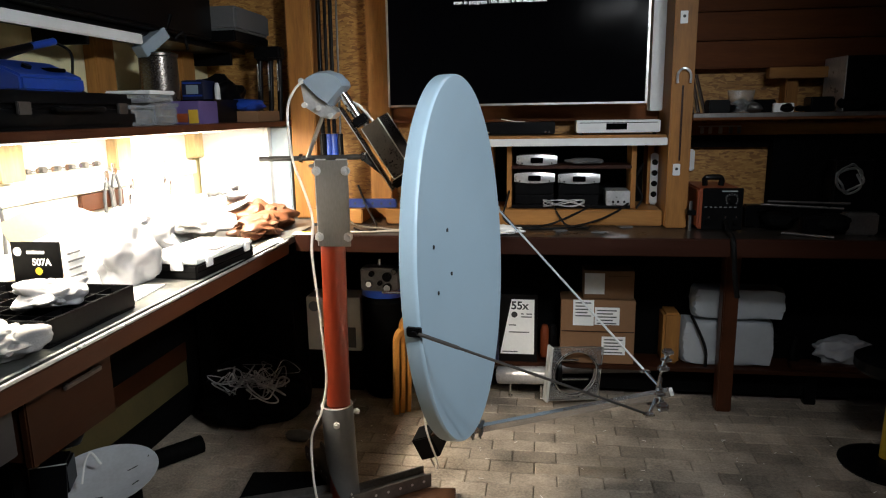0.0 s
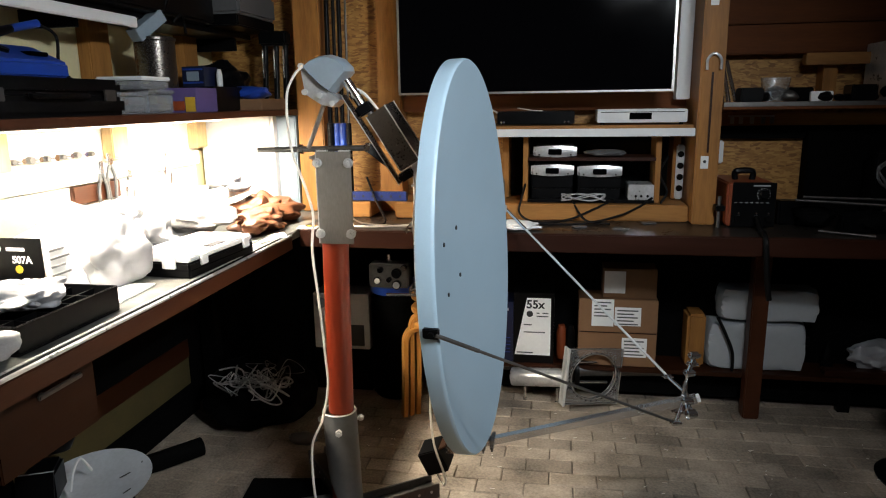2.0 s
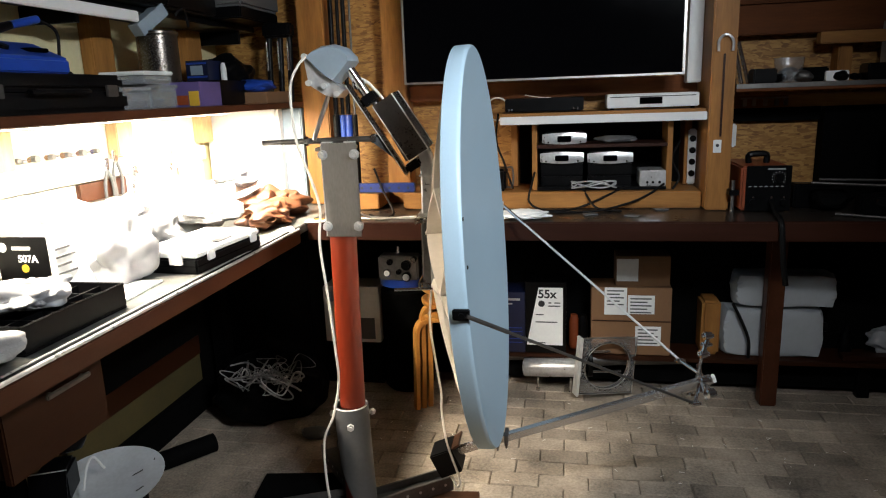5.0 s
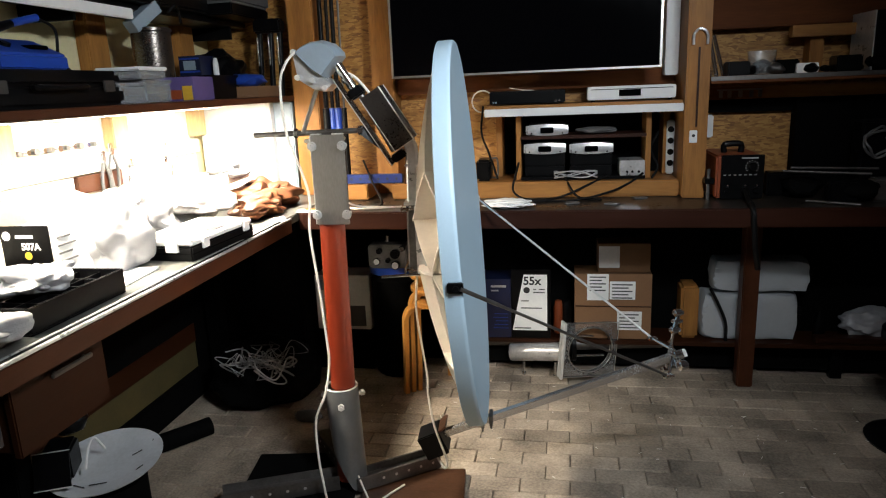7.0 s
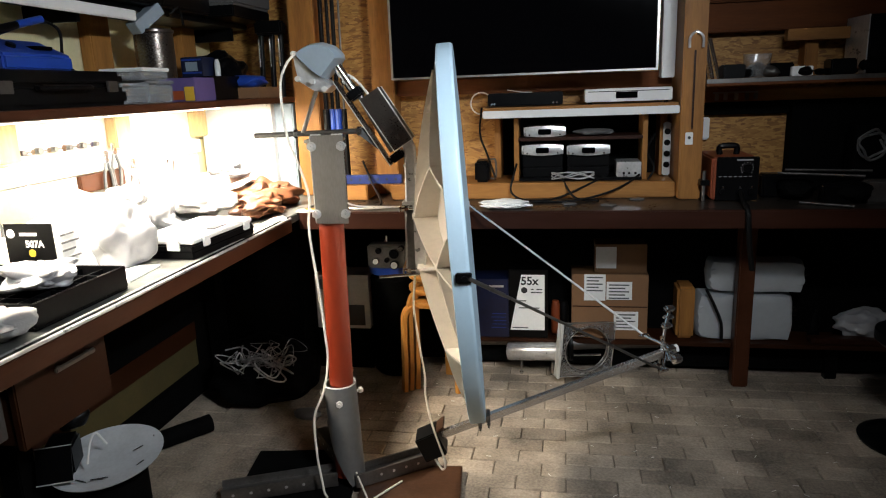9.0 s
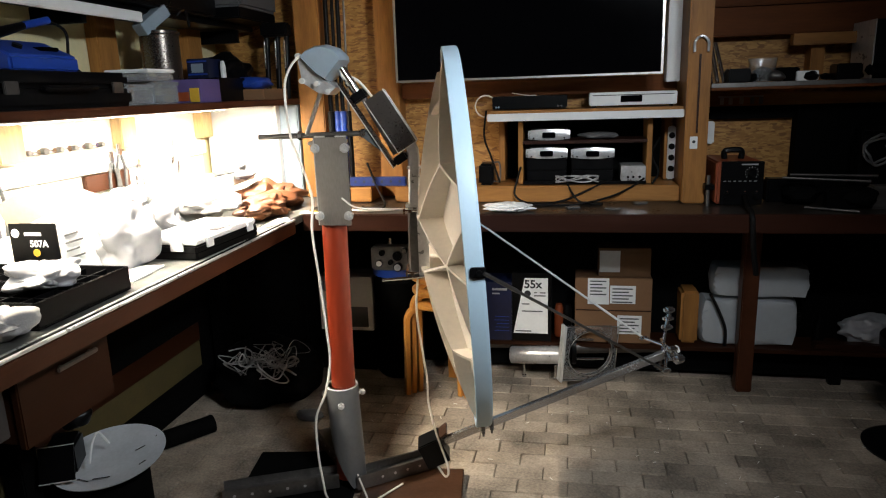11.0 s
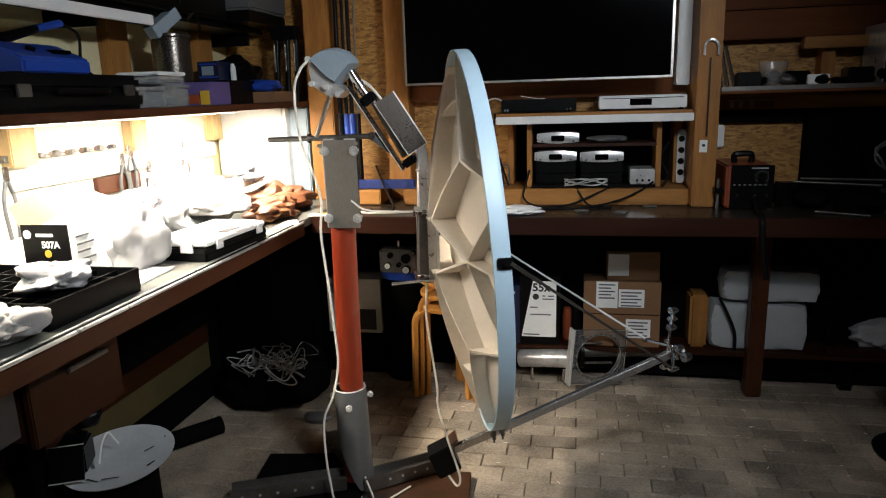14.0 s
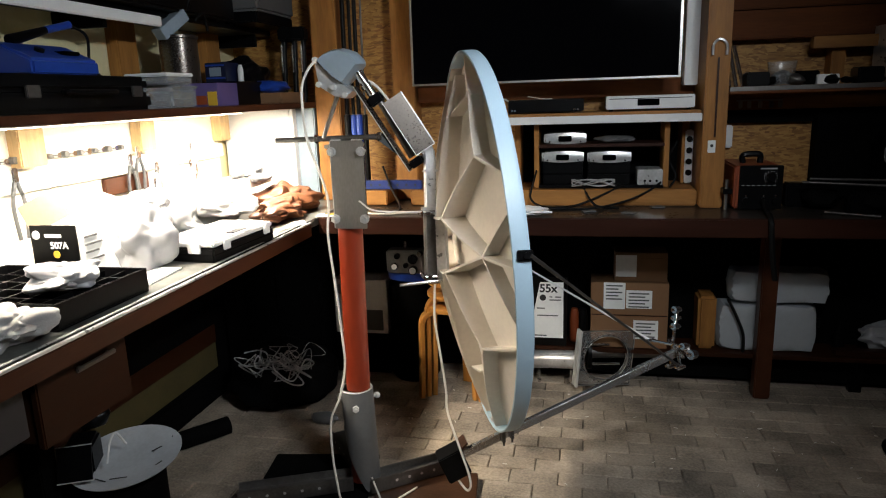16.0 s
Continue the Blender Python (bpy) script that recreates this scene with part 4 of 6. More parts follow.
part("carrier", bx(-0.278, -0.233, -1.85, -0.05, 1.508, 1.5135, 0.001), WHITE, led, "white carrier rail")
for k in range(44):
    y0 = -1.84 + 0.0405 * k
    part("diode", bx(-0.268, -0.243, y0 + 0.006, y0 + 0.030, 1.5045, 1.5075, 0), LED, led)
up = thing("wall_shelf", (-0.58, -1.2, 1.9), "upper dark shelf with a pale metal front channel", "shelf")
part("board", bx(-0.70, -0.46, -3.2, 0.75, 1.905, 1.93, 0.003), BLACK, up)
part("front_channel", bx(-0.458, -0.435, -3.2, -0.30, 1.865, 1.905, 0.004), WHITE, up, "pale metal channel")
for y in (-1.6, -0.6, 0.6):
    part("bracket", bx(-0.70, -0.48, y, y + 0.02, 1.84, 1.9045, 0.002), BLACK, up)
solo("black_tray", bx(-0.66, -0.31, 0.30, 0.72, 1.931, 1.985, 0.006), BLACK, "flat black tray on the upper shelf", "tray")
solo("grey_crate", bx(-0.66, -0.30, 0.30, 0.72, 1.986, 2.10, 0.012), GREY_PIPE, "grey plastic crate on the upper shelf", "crate")
solo("storage_box", bx(-0.66, -0.40, -1.0, 0.25, 1.931, 2.2, 0.01), BLACK, "black storage box on the upper shelf", "box")

# things on the lit shelf
case = thing("tool_case", (-0.42, -1.05, 1.541), "flat black tool case lying on the shelf", "tool case")
part("base", bx(-0.58, -0.22, -1.45, -0.74, 1.5415, 1.60, 0.014), BLACK, case)
part("lid", bx(-0.585, -0.225, -1.445, -0.745, 1.6015, 1.652, 0.018), BLACK, case)
part("handle", cable(bmesh.new(), [(-0.222, -1.16, 1.60), (-0.195, -1.15, 1.60), (-0.195, -0.97, 1.60), (-0.222, -0.96, 1.60)], 0.009), BLACK, case)
for y in (-1.3, -0.85):
    part("latch", bx(-0.224, -0.214, y, y + 0.05, 1.585, 1.62, 0.002), DARK_STEEL, case)
sol = thing("soldering_station", (-0.42, -0.95, 1.6525), "blue soldering station with a sloped front on the case", "soldering station")
bm = bmesh.new()
pts = [(-0.31, 1.653), (-0.52, 1.653), (-0.52, 1.752), (-0.43, 1.752), (-0.31, 1.70)]
ends = [[bm.verts.new((x, y, z)) for x, z in pts] for y in (-1.10, -0.815)]
bm.faces.new(ends[0]), bm.faces.new(ends[1][::-1])
for k in range(5):
    bm.faces.new((ends[0][k], ends[0][(k + 1) % 5], ends[1][(k + 1) % 5], ends[1][k]))
bmesh.ops.bevel(bm, geom=list(bm.edges), offset=0.008, segments=2, affect="EDGES")
part("body", bm, BLUE, sol, "bright blue casing")
part("display", bx(-0.40, -0.34, -0.93, -0.86, 1.718, 1.730, 0.002), SCREEN, sol)
part("knob", cyl((-0.375, -1.0, 1.715), (-0.365, -1.0, 1.735), 0.014), BLACK, sol)
part("iron_holder", cyl((-0.45, -1.02, 1.76), (-0.44, -0.88, 1.80), 0.018, 0.012), BLACK, sol)
part("iron_grip", cyl((-0.44, -0.88, 1.80), (-0.43, -0.78, 1.825), 0.012), BLUE, sol)
part("lead", cable(bmesh.new(), [(-0.43, -0.78, 1.825), (-0.41, -0.73, 1.79), (-0.42, -0.72, 1.70), (-0.40, -0.70, 1.66), (-0.36, -0.755, 1.657), (-0.34, -0.85, 1.657)], 0.005), CABLE_B, sol)


def lidded_box(x0, x1, y0, y1, z0, z1, label):
    t = thing("plastic_box", ((x0 + x1) / 2, (y0 + y1) / 2, z0), label, "plastic box", group="clear boxes on the shelf")
    b = bx(x0, x1, y0, y1, z0 + 0.001, z1 - 0.014, 0.006)
    part("tub", b, CLEAR, t)
    part("lid", bx(x0 - 0.006, x1 + 0.006, y0 - 0.006, y1 + 0.006, z1 - 0.0135, z1, 0.004), WHITE if z1 > 1.64 else CLEAR, t)
    part("content", bx(x0 + 0.012, x1 - 0.012, y0 + 0.012, y1 - 0.012, z0 + 0.004, z0 + 0.4 * (z1 - z0), 0.004), GREY_PIPE, t)


lidded_box(-0.44, -0.27, -0.70, -0.55, 1.541, 1.615, "small clear plastic box with a lid")
lidded_box(-0.45, -0.28, -0.53, -0.36, 1.541, 1.625, "small clear plastic box with grey parts inside")
lidded_box(-0.44, -0.27, -0.57, -0.40, 1.626, 1.672, "low white lidded box stacked on others")
pb = thing("carton", (-0.36, -0.22, 1.541), "small purple carton with a red and yellow end", "box")
part("body", bx(-0.36, -0.20, -0.335, -0.17, 1.5415, 1.635, 0.002), PURPLE, pb)
part("end_label", bx(-0.245, -0.205, -0.3385, -0.3355, 1.545, 1.60, 0), YELLOW, pb, "yellow end label")
part("end_patch", bx(-0.30, -0.25, -0.3385, -0.3355, 1.55, 1.585, 0), ORANGE, pb, "red patch")
sol.location += Vector((0, -0.06, 0))
can = thing("canister", (-0.44, -0.27, 1.541), "tall stainless steel canister with a clamp on top", "canister")
part("body", lathe(bmesh.new(), [(0.078, 1.5415), (0.078, 1.82), (0.083, 1.825), (0.083, 1.835), (0.07, 1.84)], (-0.44, -0.27, 0), 32), DARK_PLATE, can)
part("head", bar(bmesh.new(), (-0.46, -0.37, 1.835), (-0.42, -0.25, 1.925), 0.06, 0.05), MOTOR, can, "grey boxy head")
part("stem", cyl((-0.42, -0.25, 1.90), (-0.40, -0.21, 2.0), 0.012), BLACK, can)
part("lead", cable(bmesh.new(), [(-0.38, -0.22, 1.90), (-0.36, -0.19, 1.93), (-0.37, -0.15, 1.90), (-0.36, -0.16, 1.86)], 0.006), CABLE_B, can)
can.location += Vector((0, 0.075, 0))
solo("black_box", bx(-0.62, -0.33, 0.06, 0.34, 1.5415, 1.65, 0.004), BLACK, "black box on the shelf", "box")
sb = thing("carton", (-0.50, 0.17, 1.6505), "small blue carton with a pale label", "box")
part("body", bx(-0.56, -0.45, 0.20, 0.33, 1.6505, 1.745, 0.002), NAVY, sb)
for z0, z1 in ((1.668, 1.676), (1.728, 1.736)):
    part("print_band", bx(-0.555, -0.455, 0.197, 0.1995, z0, z1, 0), BLUE, sb)
part("label", bx(-0.535, -0.475, 0.1965, 0.1995, 1.68, 1.722, 0), MOTOR, sb)
solo("spray_can", lathe(bmesh.new(), [(0.014, 1.651), (0.014, 1.71), (0.008, 1.735)], (-0.42, 0.29, 0), 14), WHITE, "small white plastic bottle on a box", "bottle")
solo("carton", bx(-0.45, -0.22, 0.30, 0.60, 1.5415, 1.595, 0.003), CARD, "flat yellowish carton on the shelf", "box")
solo("blue_cloth", lump((-0.33, 0.42, 1.625), (0.10, 0.13, 0.035), 3, 0.5, 2.5, 3), BLUE, "crumpled blue cloth on a carton", "cloth")
tri = thing("tripod", (-0.30, 0.66, 1.541), "folded black tripod standing on the shelf end", "tripod")
for x in (-0.33, -0.27, -0.22):
    part("leg", cyl((x, 0.60, 1.5415), (x + 0.01, 0.61, 1.86), 0.014), BLACK, tri)
    # Chrome sliver painting the highlight down the black leg.
    part("clasp", cyl((x + 0.004, 0.584, 1.70), (x + 0.006, 0.584, 1.84), 0.005), CHROME, tri)
part("head", bx(-0.34, -0.19, 0.57, 0.64, 1.8605, 1.93, 0.01), BLACK, tri)
solo("camera_bag", lump((-0.50, 0.46, 1.655), (0.15, 0.15, 0.115), 5, 0.5, 2.2, 4, 0.02), BLACK, "black bag on the shelf", "bag")

# tools on the white board
rail = thing("socket_rail", (-0.68, -0.55, 1.37), "dark rail of small sockets on the back board", "tool rail")
part("bar", bx(-0.70, -0.688, -1.3, -0.31, 1.372, 1.388, 0.001), DARK_STEEL, rail)
for k in range(24):
    y = -1.27 + k * 0.0405
    part("socket", cyl((-0.6875, y, 1.384), (-0.665, y, 1.384), 0.010 + 0.003 * (k % 3 == 0), seg=10), DARK_STEEL if k % 2 else CHROME, rail)
for i, (y, z, l) in enumerate(((-0.24, 1.38, 0.20), (0.18, 1.37, 0.19), (-0.30, 1.35, 0.24), (-0.12, 1.30, 0.17), (-0.92, 1.36, 0.25), (0.25, 1.16, 0.17))):
    t = thing("pliers", (-0.67, y, z - l), "pair of pliers hanging on the back board" if i % 2 == 0 else "steel hand tool hanging on the back board", "hand tool", group="hanging tools")
    part("jaw", bx(-0.674, -0.662, y - 0.014, y + 0.014, z - 0.05, z, 0.004), CHROME, t)
    for s in (-1, 1):
        part("handle", cable(bmesh.new(), [(-0.668, y + 0.006 * s, z - 0.05), (-0.668, y + 0.026 * s, z - 0.05 - 0.4 * (l - 0.05)), (-0.668, y + 0.018 * s, z - l)], 0.007), CHROME if i % 2 else GREY_PIPE, t)
solo("tool_board", bx(-0.6995, -0.68, -0.46, -0.17, 1.19, 1.262, 0.003), FASCIA_Y, "brown board with hanging tools", "board")

# white cabinet in the corner
cab = thing("corner_cabinet", (-0.44, 0.67, 1.0), "white metal cabinet standing in the bench corner", "cabinet")
part("body", bx(-0.70, -0.305, 0.575, 0.628, 1.001, 1.508, 0.006), WHITE, cab)
part("door_strip", bx(-0.3045, -0.292, 0.580, 0.628, 1.001, 1.508, 0.002), PAPER, cab)
part("back", bx(-0.70, -0.190, 0.632, 0.785, 1.001, 1.508, 0.006), MOTOR, cab, "grey-green rear housing")
part("vent", bx(-0.40, -0.25, 0.5725, 0.5745, 1.06, 1.068, 0), GREY_PIPE, cab)

# things on the side bench
hb = thing("toner_box", (-0.43, -0.98, 1.0), "open black toner carton with a white side", "box")
part("front", bx(-0.545, -0.375, -1.085, -1.081, 1.001, 1.197, 0.001), BLACK, hb, "black printed front")
part("side", bx(-0.3745, -0.371, -1.08, -0.90, 1.001, 1.197, 0.001), PAPER, hb, "white printed side")
part("side", bx(-0.545, -0.541, -1.08, -0.90, 1.001, 1.197, 0.001), PAPER, hb)
part("back", bx(-0.5405, -0.375, -0.904, -0.90, 1.001, 1.197, 0.001), PAPER, hb)
part("bottom", bx(-0.5405, -0.375, -1.0805, -0.9045, 1.001, 1.004, 0.001), CARD, hb)
fl = bmesh.new()
bar(fl, (-0.462, -1.082, 1.198), (-0.50, -1.085, 1.285), 0.165, 0.003, (0, 1, 0))
part("flap", fl, TAN, hb, "raised tan flap")
text_mesh("number", "507A", 0.030, Matrix.Translation((-0.475, -1.0862, 1.122)) @ FACE_FRONT, PAPER, hb, "white number", 0.0008)
part("dot", cyl((-0.455, -1.0855, 1.103), (-0.455, -1.0875, 1.103), 0.012), YELLOW, hb, "yellow dot")
part("emblem", cyl((-0.522, -1.0855, 1.165), (-0.522, -1.0875, 1.165), 0.014), PAPER, hb, "round white emblem")
part("print_bar", bx(-0.49, -0.43, -1.0872, -1.0856, 1.158, 1.168, 0), PAPER, hb)
for k in range(4):
    part("print_bar", bx(-0.3705, -0.369, -1.06, -1.0 + 0.02 * (k % 2), 1.15 - 0.025 * k, 1.156 - 0.025 * k, 0), GREY_PIPE, hb)
hb.location += Vector((0.075, -0.02, 0.0))

tray = thing("sorting_tray", (-0.3, -1.28, 1.0), "black sorting tray with many small compartments", "tray")
part("base", bx(-0.58, -0.075, -1.49, -1.115, 1.001, 1.008, 0.002), BLACK, tray)
for a in ((-0.58, -0.574, -1.49, -1.115), (-0.081, -0.075, -1.49, -1.115), (-0.5735, -0.0815, -1.49, -1.484), (-0.5735, -0.0815, -1.121, -1.115)):
    part("rim", bx(*a, 1.0085, 1.074, 0.002), BLACK, tray)
for k in range(1, 7):
    x = -0.577 + k * 0.0715
    part("divider", bx(x - 0.0015, x + 0.0015, -1.4835, -1.1215, 1.0085, 1.064, 0), BLACK, tray)
for k in range(1, 5):
    y = -1.487 + k * 0.0735
    part("divider", bx(-0.5735, -0.0815, y - 0.0015, y + 0.0015, 1.0085, 1.063, 0), BLACK, tray)
parts_bm = bmesh.new()
rnd = random.Random(4)
for k in range(90):
    c = Vector((rnd.uniform(-0.56, -0.10), rnd.uniform(-1.47, -1.13), 1.014))
    d = Vector((rnd.uniform(-1, 1), rnd.uniform(-1, 1), 0.2)).normalized() * 0.012
    rod(parts_bm, c - d, c + d, rnd.uniform(0.003, 0.006), seg=6)
tagged(part("small_screws", parts_bm, CHROME, tray, "loose bright screws"), kind="stuff")

tray.location += Vector((0.03, -0.02, 0))

solo("plastic_bag", crumple((-0.150, -1.345, 1.102), (0.085, 0.105, 0.046), 11, 1.3, 0.26, 0.35), BAG, "crumpled clear plastic bag on the tray", "bag")
solo("white_rag", crumple((-0.105, -1.625, 1.045), (0.10, 0.115, 0.058), 12, 1.1, 0.34, 0.25), CLOTH, "crumpled white rag on the bench edge", "rag")
solo("plastic_bag", crumple((-0.255, -0.86, 1.095), (0.115, 0.105, 0.125), 21, 0.95, 0.20, 0.22, 0.2), BAG, "full white plastic bag", "bag", group="bags on the bench")
solo("plastic_bag", crumple((-0.34, -0.72, 1.185), (0.10, 0.13, 0.055), 32, 1.3, 0.30, 0.1), BAG, "gathered neck of a white bag", "bag", group="bags on the bench")
solo("plastic_bag", crumple((-0.52, -0.70, 1.09), (0.14, 0.18, 0.125), 22, 1.1, 0.24, 0.30, 0.2), BAG, "slumped white plastic bag", "bag", group="bags on the bench")
solo("plastic_bag", crumple((-0.44, -0.42, 1.085), (0.14, 0.15, 0.115), 23, 1.25, 0.28, 0.30, 0.2), BAG, "crumpled white plastic bag", "bag", group="bags on the bench")
solo("white_cloth", crumple((-0.46, -0.12, 1.07), (0.16, 0.19, 0.11), 24, 1.2, 0.28, 0.36, 0.2), CLOTH, "heap of white cloth", "cloth")
solo("white_cushion", crumple((-0.27, -0.22, 1.115), (0.12, 0.14, 0.045), 28, 0.9, 0.22, 0.1), CLOTH, "flat white padded pouch on the heap", "pouch")
solo("white_board", box(bmesh.new(), -0.17, 0.17, -0.24, 0.24, 0, 0.05, 0.004, Matrix.Translation((-0.48, 0.10, 1.135)) @ Matrix.Rotation(radians(-5), 4, "Y") @ Matrix.Rotation(radians(6), 4, "Z")), WHITE_WALL, "white board lying across the heap", "board")
solo("grey_cloth", crumple((-0.36, 0.20, 1.195), (0.10, 0.15, 0.045), 25, 1.0, 0.34, 0.1), GREY_CLOTH, "greyish jacket thrown over the heap", "cloth")
solo("leather_rag", crumple((-0.16, 0.06, 1.047), (0.12, 0.19, 0.065), 26, 0.95, 0.42, 0.33), LEATHER, "crumpled brown leather on the bench", "leather")
solo("leather_rag", crumple((-0.24, 0.30, 1.06), (0.15, 0.19, 0.085), 27, 0.9, 0.42, 0.33), LEATHER, "crumpled brown leather on the bench", "leather")

oc = thing("parts_case", (-0.21, -0.54, 1.0), "black parts case with a pale clear lid", "parts case")
R = Matrix.Translation((-0.128, -0.572, 0)) @ Matrix.Rotation(radians(-4), 4, "Z")


def rbox(x0, x1, y0, y1, z0, z1, bevel=0.003):
    return box(bmesh.new(), x0, x1, y0, y1, z0, z1, bevel, R)


part("base", rbox(-0.120, 0.120, -0.210, 0.210, 1.001, 1.054, 0.006), BLACK, oc)
part("lid", rbox(-0.118, 0.118, -0.208, 0.208, 1.0545, 1.077, 0.006), PAPER, oc, "pale lid")
part("handle", rbox(0.065, 0.105, -0.05, 0.05, 1.0772, 1.080, 0.001), BLACK, oc, "black handle recess")
for y in (-0.15, 0.13):
    part("latch", rbox(0.1185, 0.128, y, y + 0.04, 1.036, 1.074, 0.002), PAPER, oc)
part("latch", rbox(0.02, 0.07, -0.220, -0.2105, 1.034, 1.074, 0.002), PAPER, oc)
part("seam", rbox(-0.121, 0.121, -0.2112, 0.2112, 1.026, 1.030, 0.001), RUBBER_SHADE, oc)
for k, (x, y, a, w, d) in enumerate(((-0.09, -0.22, 12, 0.10, 0.14), (-0.06, -0.12, -20, 0.09, 0.12), (0.03, 0.16, 8, 0.09, 0.07), (-0.03, -0.05, 30, 0.07, 0.10), (-0.14, -0.98, 5, 0.10, 0.20))):
    b = box(bmesh.new(), -w / 2, w / 2, -d / 2, d / 2, 0, 0.002 + 0.001 * k, 0, Matrix.Translation((x, y, 1.001)) @ Matrix.Rotation(radians(a), 4, "Z"))
    solo("paper_sheet", b, PAPER, "loose sheet of white paper on the bench", "paper", group="loose papers", smooth=False)
solo("yellow_note", bx(0.02, 0.065, 0.16, 0.185, 1.0065, 1.009, 0), YELLOW, "small yellow paper note on bench", "paper", smooth=False)
solo("flat_file", bx(-0.10, -0.06, -0.30, 0.08, 1.001, 1.008, 0.002), DARK_STEEL, "long dark steel file on the bench", "hand tool")

# under the side bench
dr = thing("drawer_unit", (-0.35, -1.4, 0.69), "brown wooden drawer hung under the bench", "drawer unit")
part("case", bx(-0.60, -0.125, -1.55, -1.21, 0.70, 0.9345, 0.004), SHADED_WOOD, dr)
part("drawer_front", bx(-0.124, -0.10, -1.555, -1.203, 0.690, 0.930, 0.004), SHADED_WOOD, dr, "brown wooden front")
hd = bx(-0.090, -0.080, -1.430, -1.272, 0.852, 0.866, 0.004)
box(hd, -0.0995, -0.0895, -1.415, -1.403, 0.853, 0.865, 0.002)
box(hd, -0.0995, -0.0895, -1.299, -1.287, 0.853, 0.865, 0.002)
part("handle", hd, DARK_STEEL, dr, "plain metal handle")
solo("trim", bx(-0.717, -0.695, -1.2, 0.255, 0.287, 0.390, 0.003), SHADED_WOOD, "reddish wooden rail on the wall under the bench", "rail", kind="structure")
# Black sheet paints the bench's shade onto the cream wall.
solo("trim", bx(-0.717, -0.690, -3.4, 0.255, 0.3915, 0.955, 0.003), RUBBER_SHADE, "black sheet putting the bench's shade on the wall", "panel", kind="structure", smooth=False)
solo("trim", bx(-0.7195, -0.702, -3.4, 0.2555, 0.1405, 0.2865, 0.002), OCHRE, "ochre strip of the wall under the bench", "panel", kind="structure", smooth=False)
gc = thing("grey_cabinet", (-0.36, -1.85, 0.74), "grey cabinet under the bench", "cabinet")
part("body", bx(-0.62, -0.117, -2.1, -1.590, 0.745, 0.9345, 0.004), DUSK, gc)
part("door", bx(-0.1165, -0.10, -2.09, -1.594, 0.750, 0.930, 0.004), DUSK, gc, "dull grey front")
sd = thing("small_dish", (-0.45, -0.86, 0), "small scratched white dish lying on a black drum", "satellite dish")
part("drum", lathe(bmesh.new(), [(0.14, 0.001), (0.14, 0.18), (0.05, 0.205)], (-0.45, -0.86, 0), 24), RUBBER_SHADE, sd, "black drum")
part("reflector", lathe(bmesh.new(), [(0.035, 0.222), (0.13, 0.232), (0.198, 0.250), (0.202, 0.256), (0.193, 0.254), (0.12, 0.240), (0.03, 0.232)], (-0.45, -0.86, 0), 48), SCRATCHED, sd, "white round plate")
for x, y, a, l in ((-0.40, -0.98, 20, 0.06), (-0.36, -0.80, 60, 0.04), (-0.35, -0.70, 110, 0.05), (-0.46, -1.0, -10, 0.05), (-0.30, -0.88, 70, 0.03)):
    part("scratch", box(bmesh.new(), -l / 2, l / 2, -0.002, 0.002, 0.250, 0.2515, 0, Matrix.Translation((x, y, 0)) @ Matrix.Rotation(radians(a), 4, "Z")), INK, sd)
for ob in list(sd.children):
    if not ob.name.startswith("drum"):
        ob.matrix_basis = Matrix.Translation((0.01, 0, 0.232)) @ Matrix.Rotation(radians(7), 4, "X") @ Matrix.Translation((0, 0, -0.232)) @ ob.matrix_basis
mb = thing("motor_unit", (-0.54, -0.93, 0.245), "black motor block with a pale lever on the plate", "motor")
part("block", box(bmesh.new(), -0.05, 0.05, -0.07, 0.07, 0.246, 0.36, 0.01, Matrix.Translation((-0.55, -0.95, 0)) @ Matrix.Rotation(radians(25), 4, "Z")), BLACK, mb)
sheet = Matrix.Translation((-0.515, -1.035, 0.315)) @ Matrix.Rotation(radians(25), 4, "Z") @ Matrix.Rotation(radians(-18), 4, "X")
part("cover_sheet", box(bmesh.new(), -0.058, 0.058, -0.003, 0.003, -0.065, 0.06, 0.001, sheet), BLACK, mb, "bent black cover")
for e in ((-0.060, 0.060, -0.068, -0.064), (-0.060, 0.060, 0.060, 0.063)):
    part("sheet_edge", box(bmesh.new(), e[0], e[1], -0.005, 0.004, e[2], e[3], 0.0008, sheet), BRIGHT, mb)
part("housing", lump((-0.57, -0.85, 0.40), (0.06, 0.06, 0.05), 31, 0.3, 2, 3), BLACK, mb)
part("lever", cable(bmesh.new(), [(-0.455, -0.95, 0.27), (-0.465, -0.91, 0.33), (-0.475, -0.86, 0.345), (-0.46, -0.83, 0.285)], 0.0045), WHITE, mb, "pale lever")
solo("black_tube", cyl((-0.60, -0.45, 0.045), (-0.40, -0.20, 0.045), 0.042, seg=18), RUBBER_SHADE, "short black tube on the floor", "tube")
solo("cable_bag", lump((-0.28, 0.20, 0.15), (0.30, 0.24, 0.17), 41, 0.3, 2.2, 4, 0.12), RUBBER_SHADE, "black bag holding tangled cables", "bag")
tangle = bmesh.new()
rnd = random.Random(9)
for k in range(22):
    c = Vector((-0.20 + rnd.uniform(-0.12, 0.10), 0.09 + rnd.uniform(-0.08, 0.08), 0.27 + rnd.uniform(-0.03, 0.04)))
    pts = []
    a0 = rnd.uniform(0, 6)
    for j in range(8):
        a = a0 + j * rnd.uniform(0.6, 1.1)
        r = rnd.uniform(0.04, 0.13)
        pts.append(c + Vector((r * math.cos(a), 0.7 * r * math.sin(a) - 0.05, rnd.uniform(-0.05, 0.06))))
    cable(tangle, pts, rnd.choice((0.0018, 0.0025, 0.004)), 5, 6)
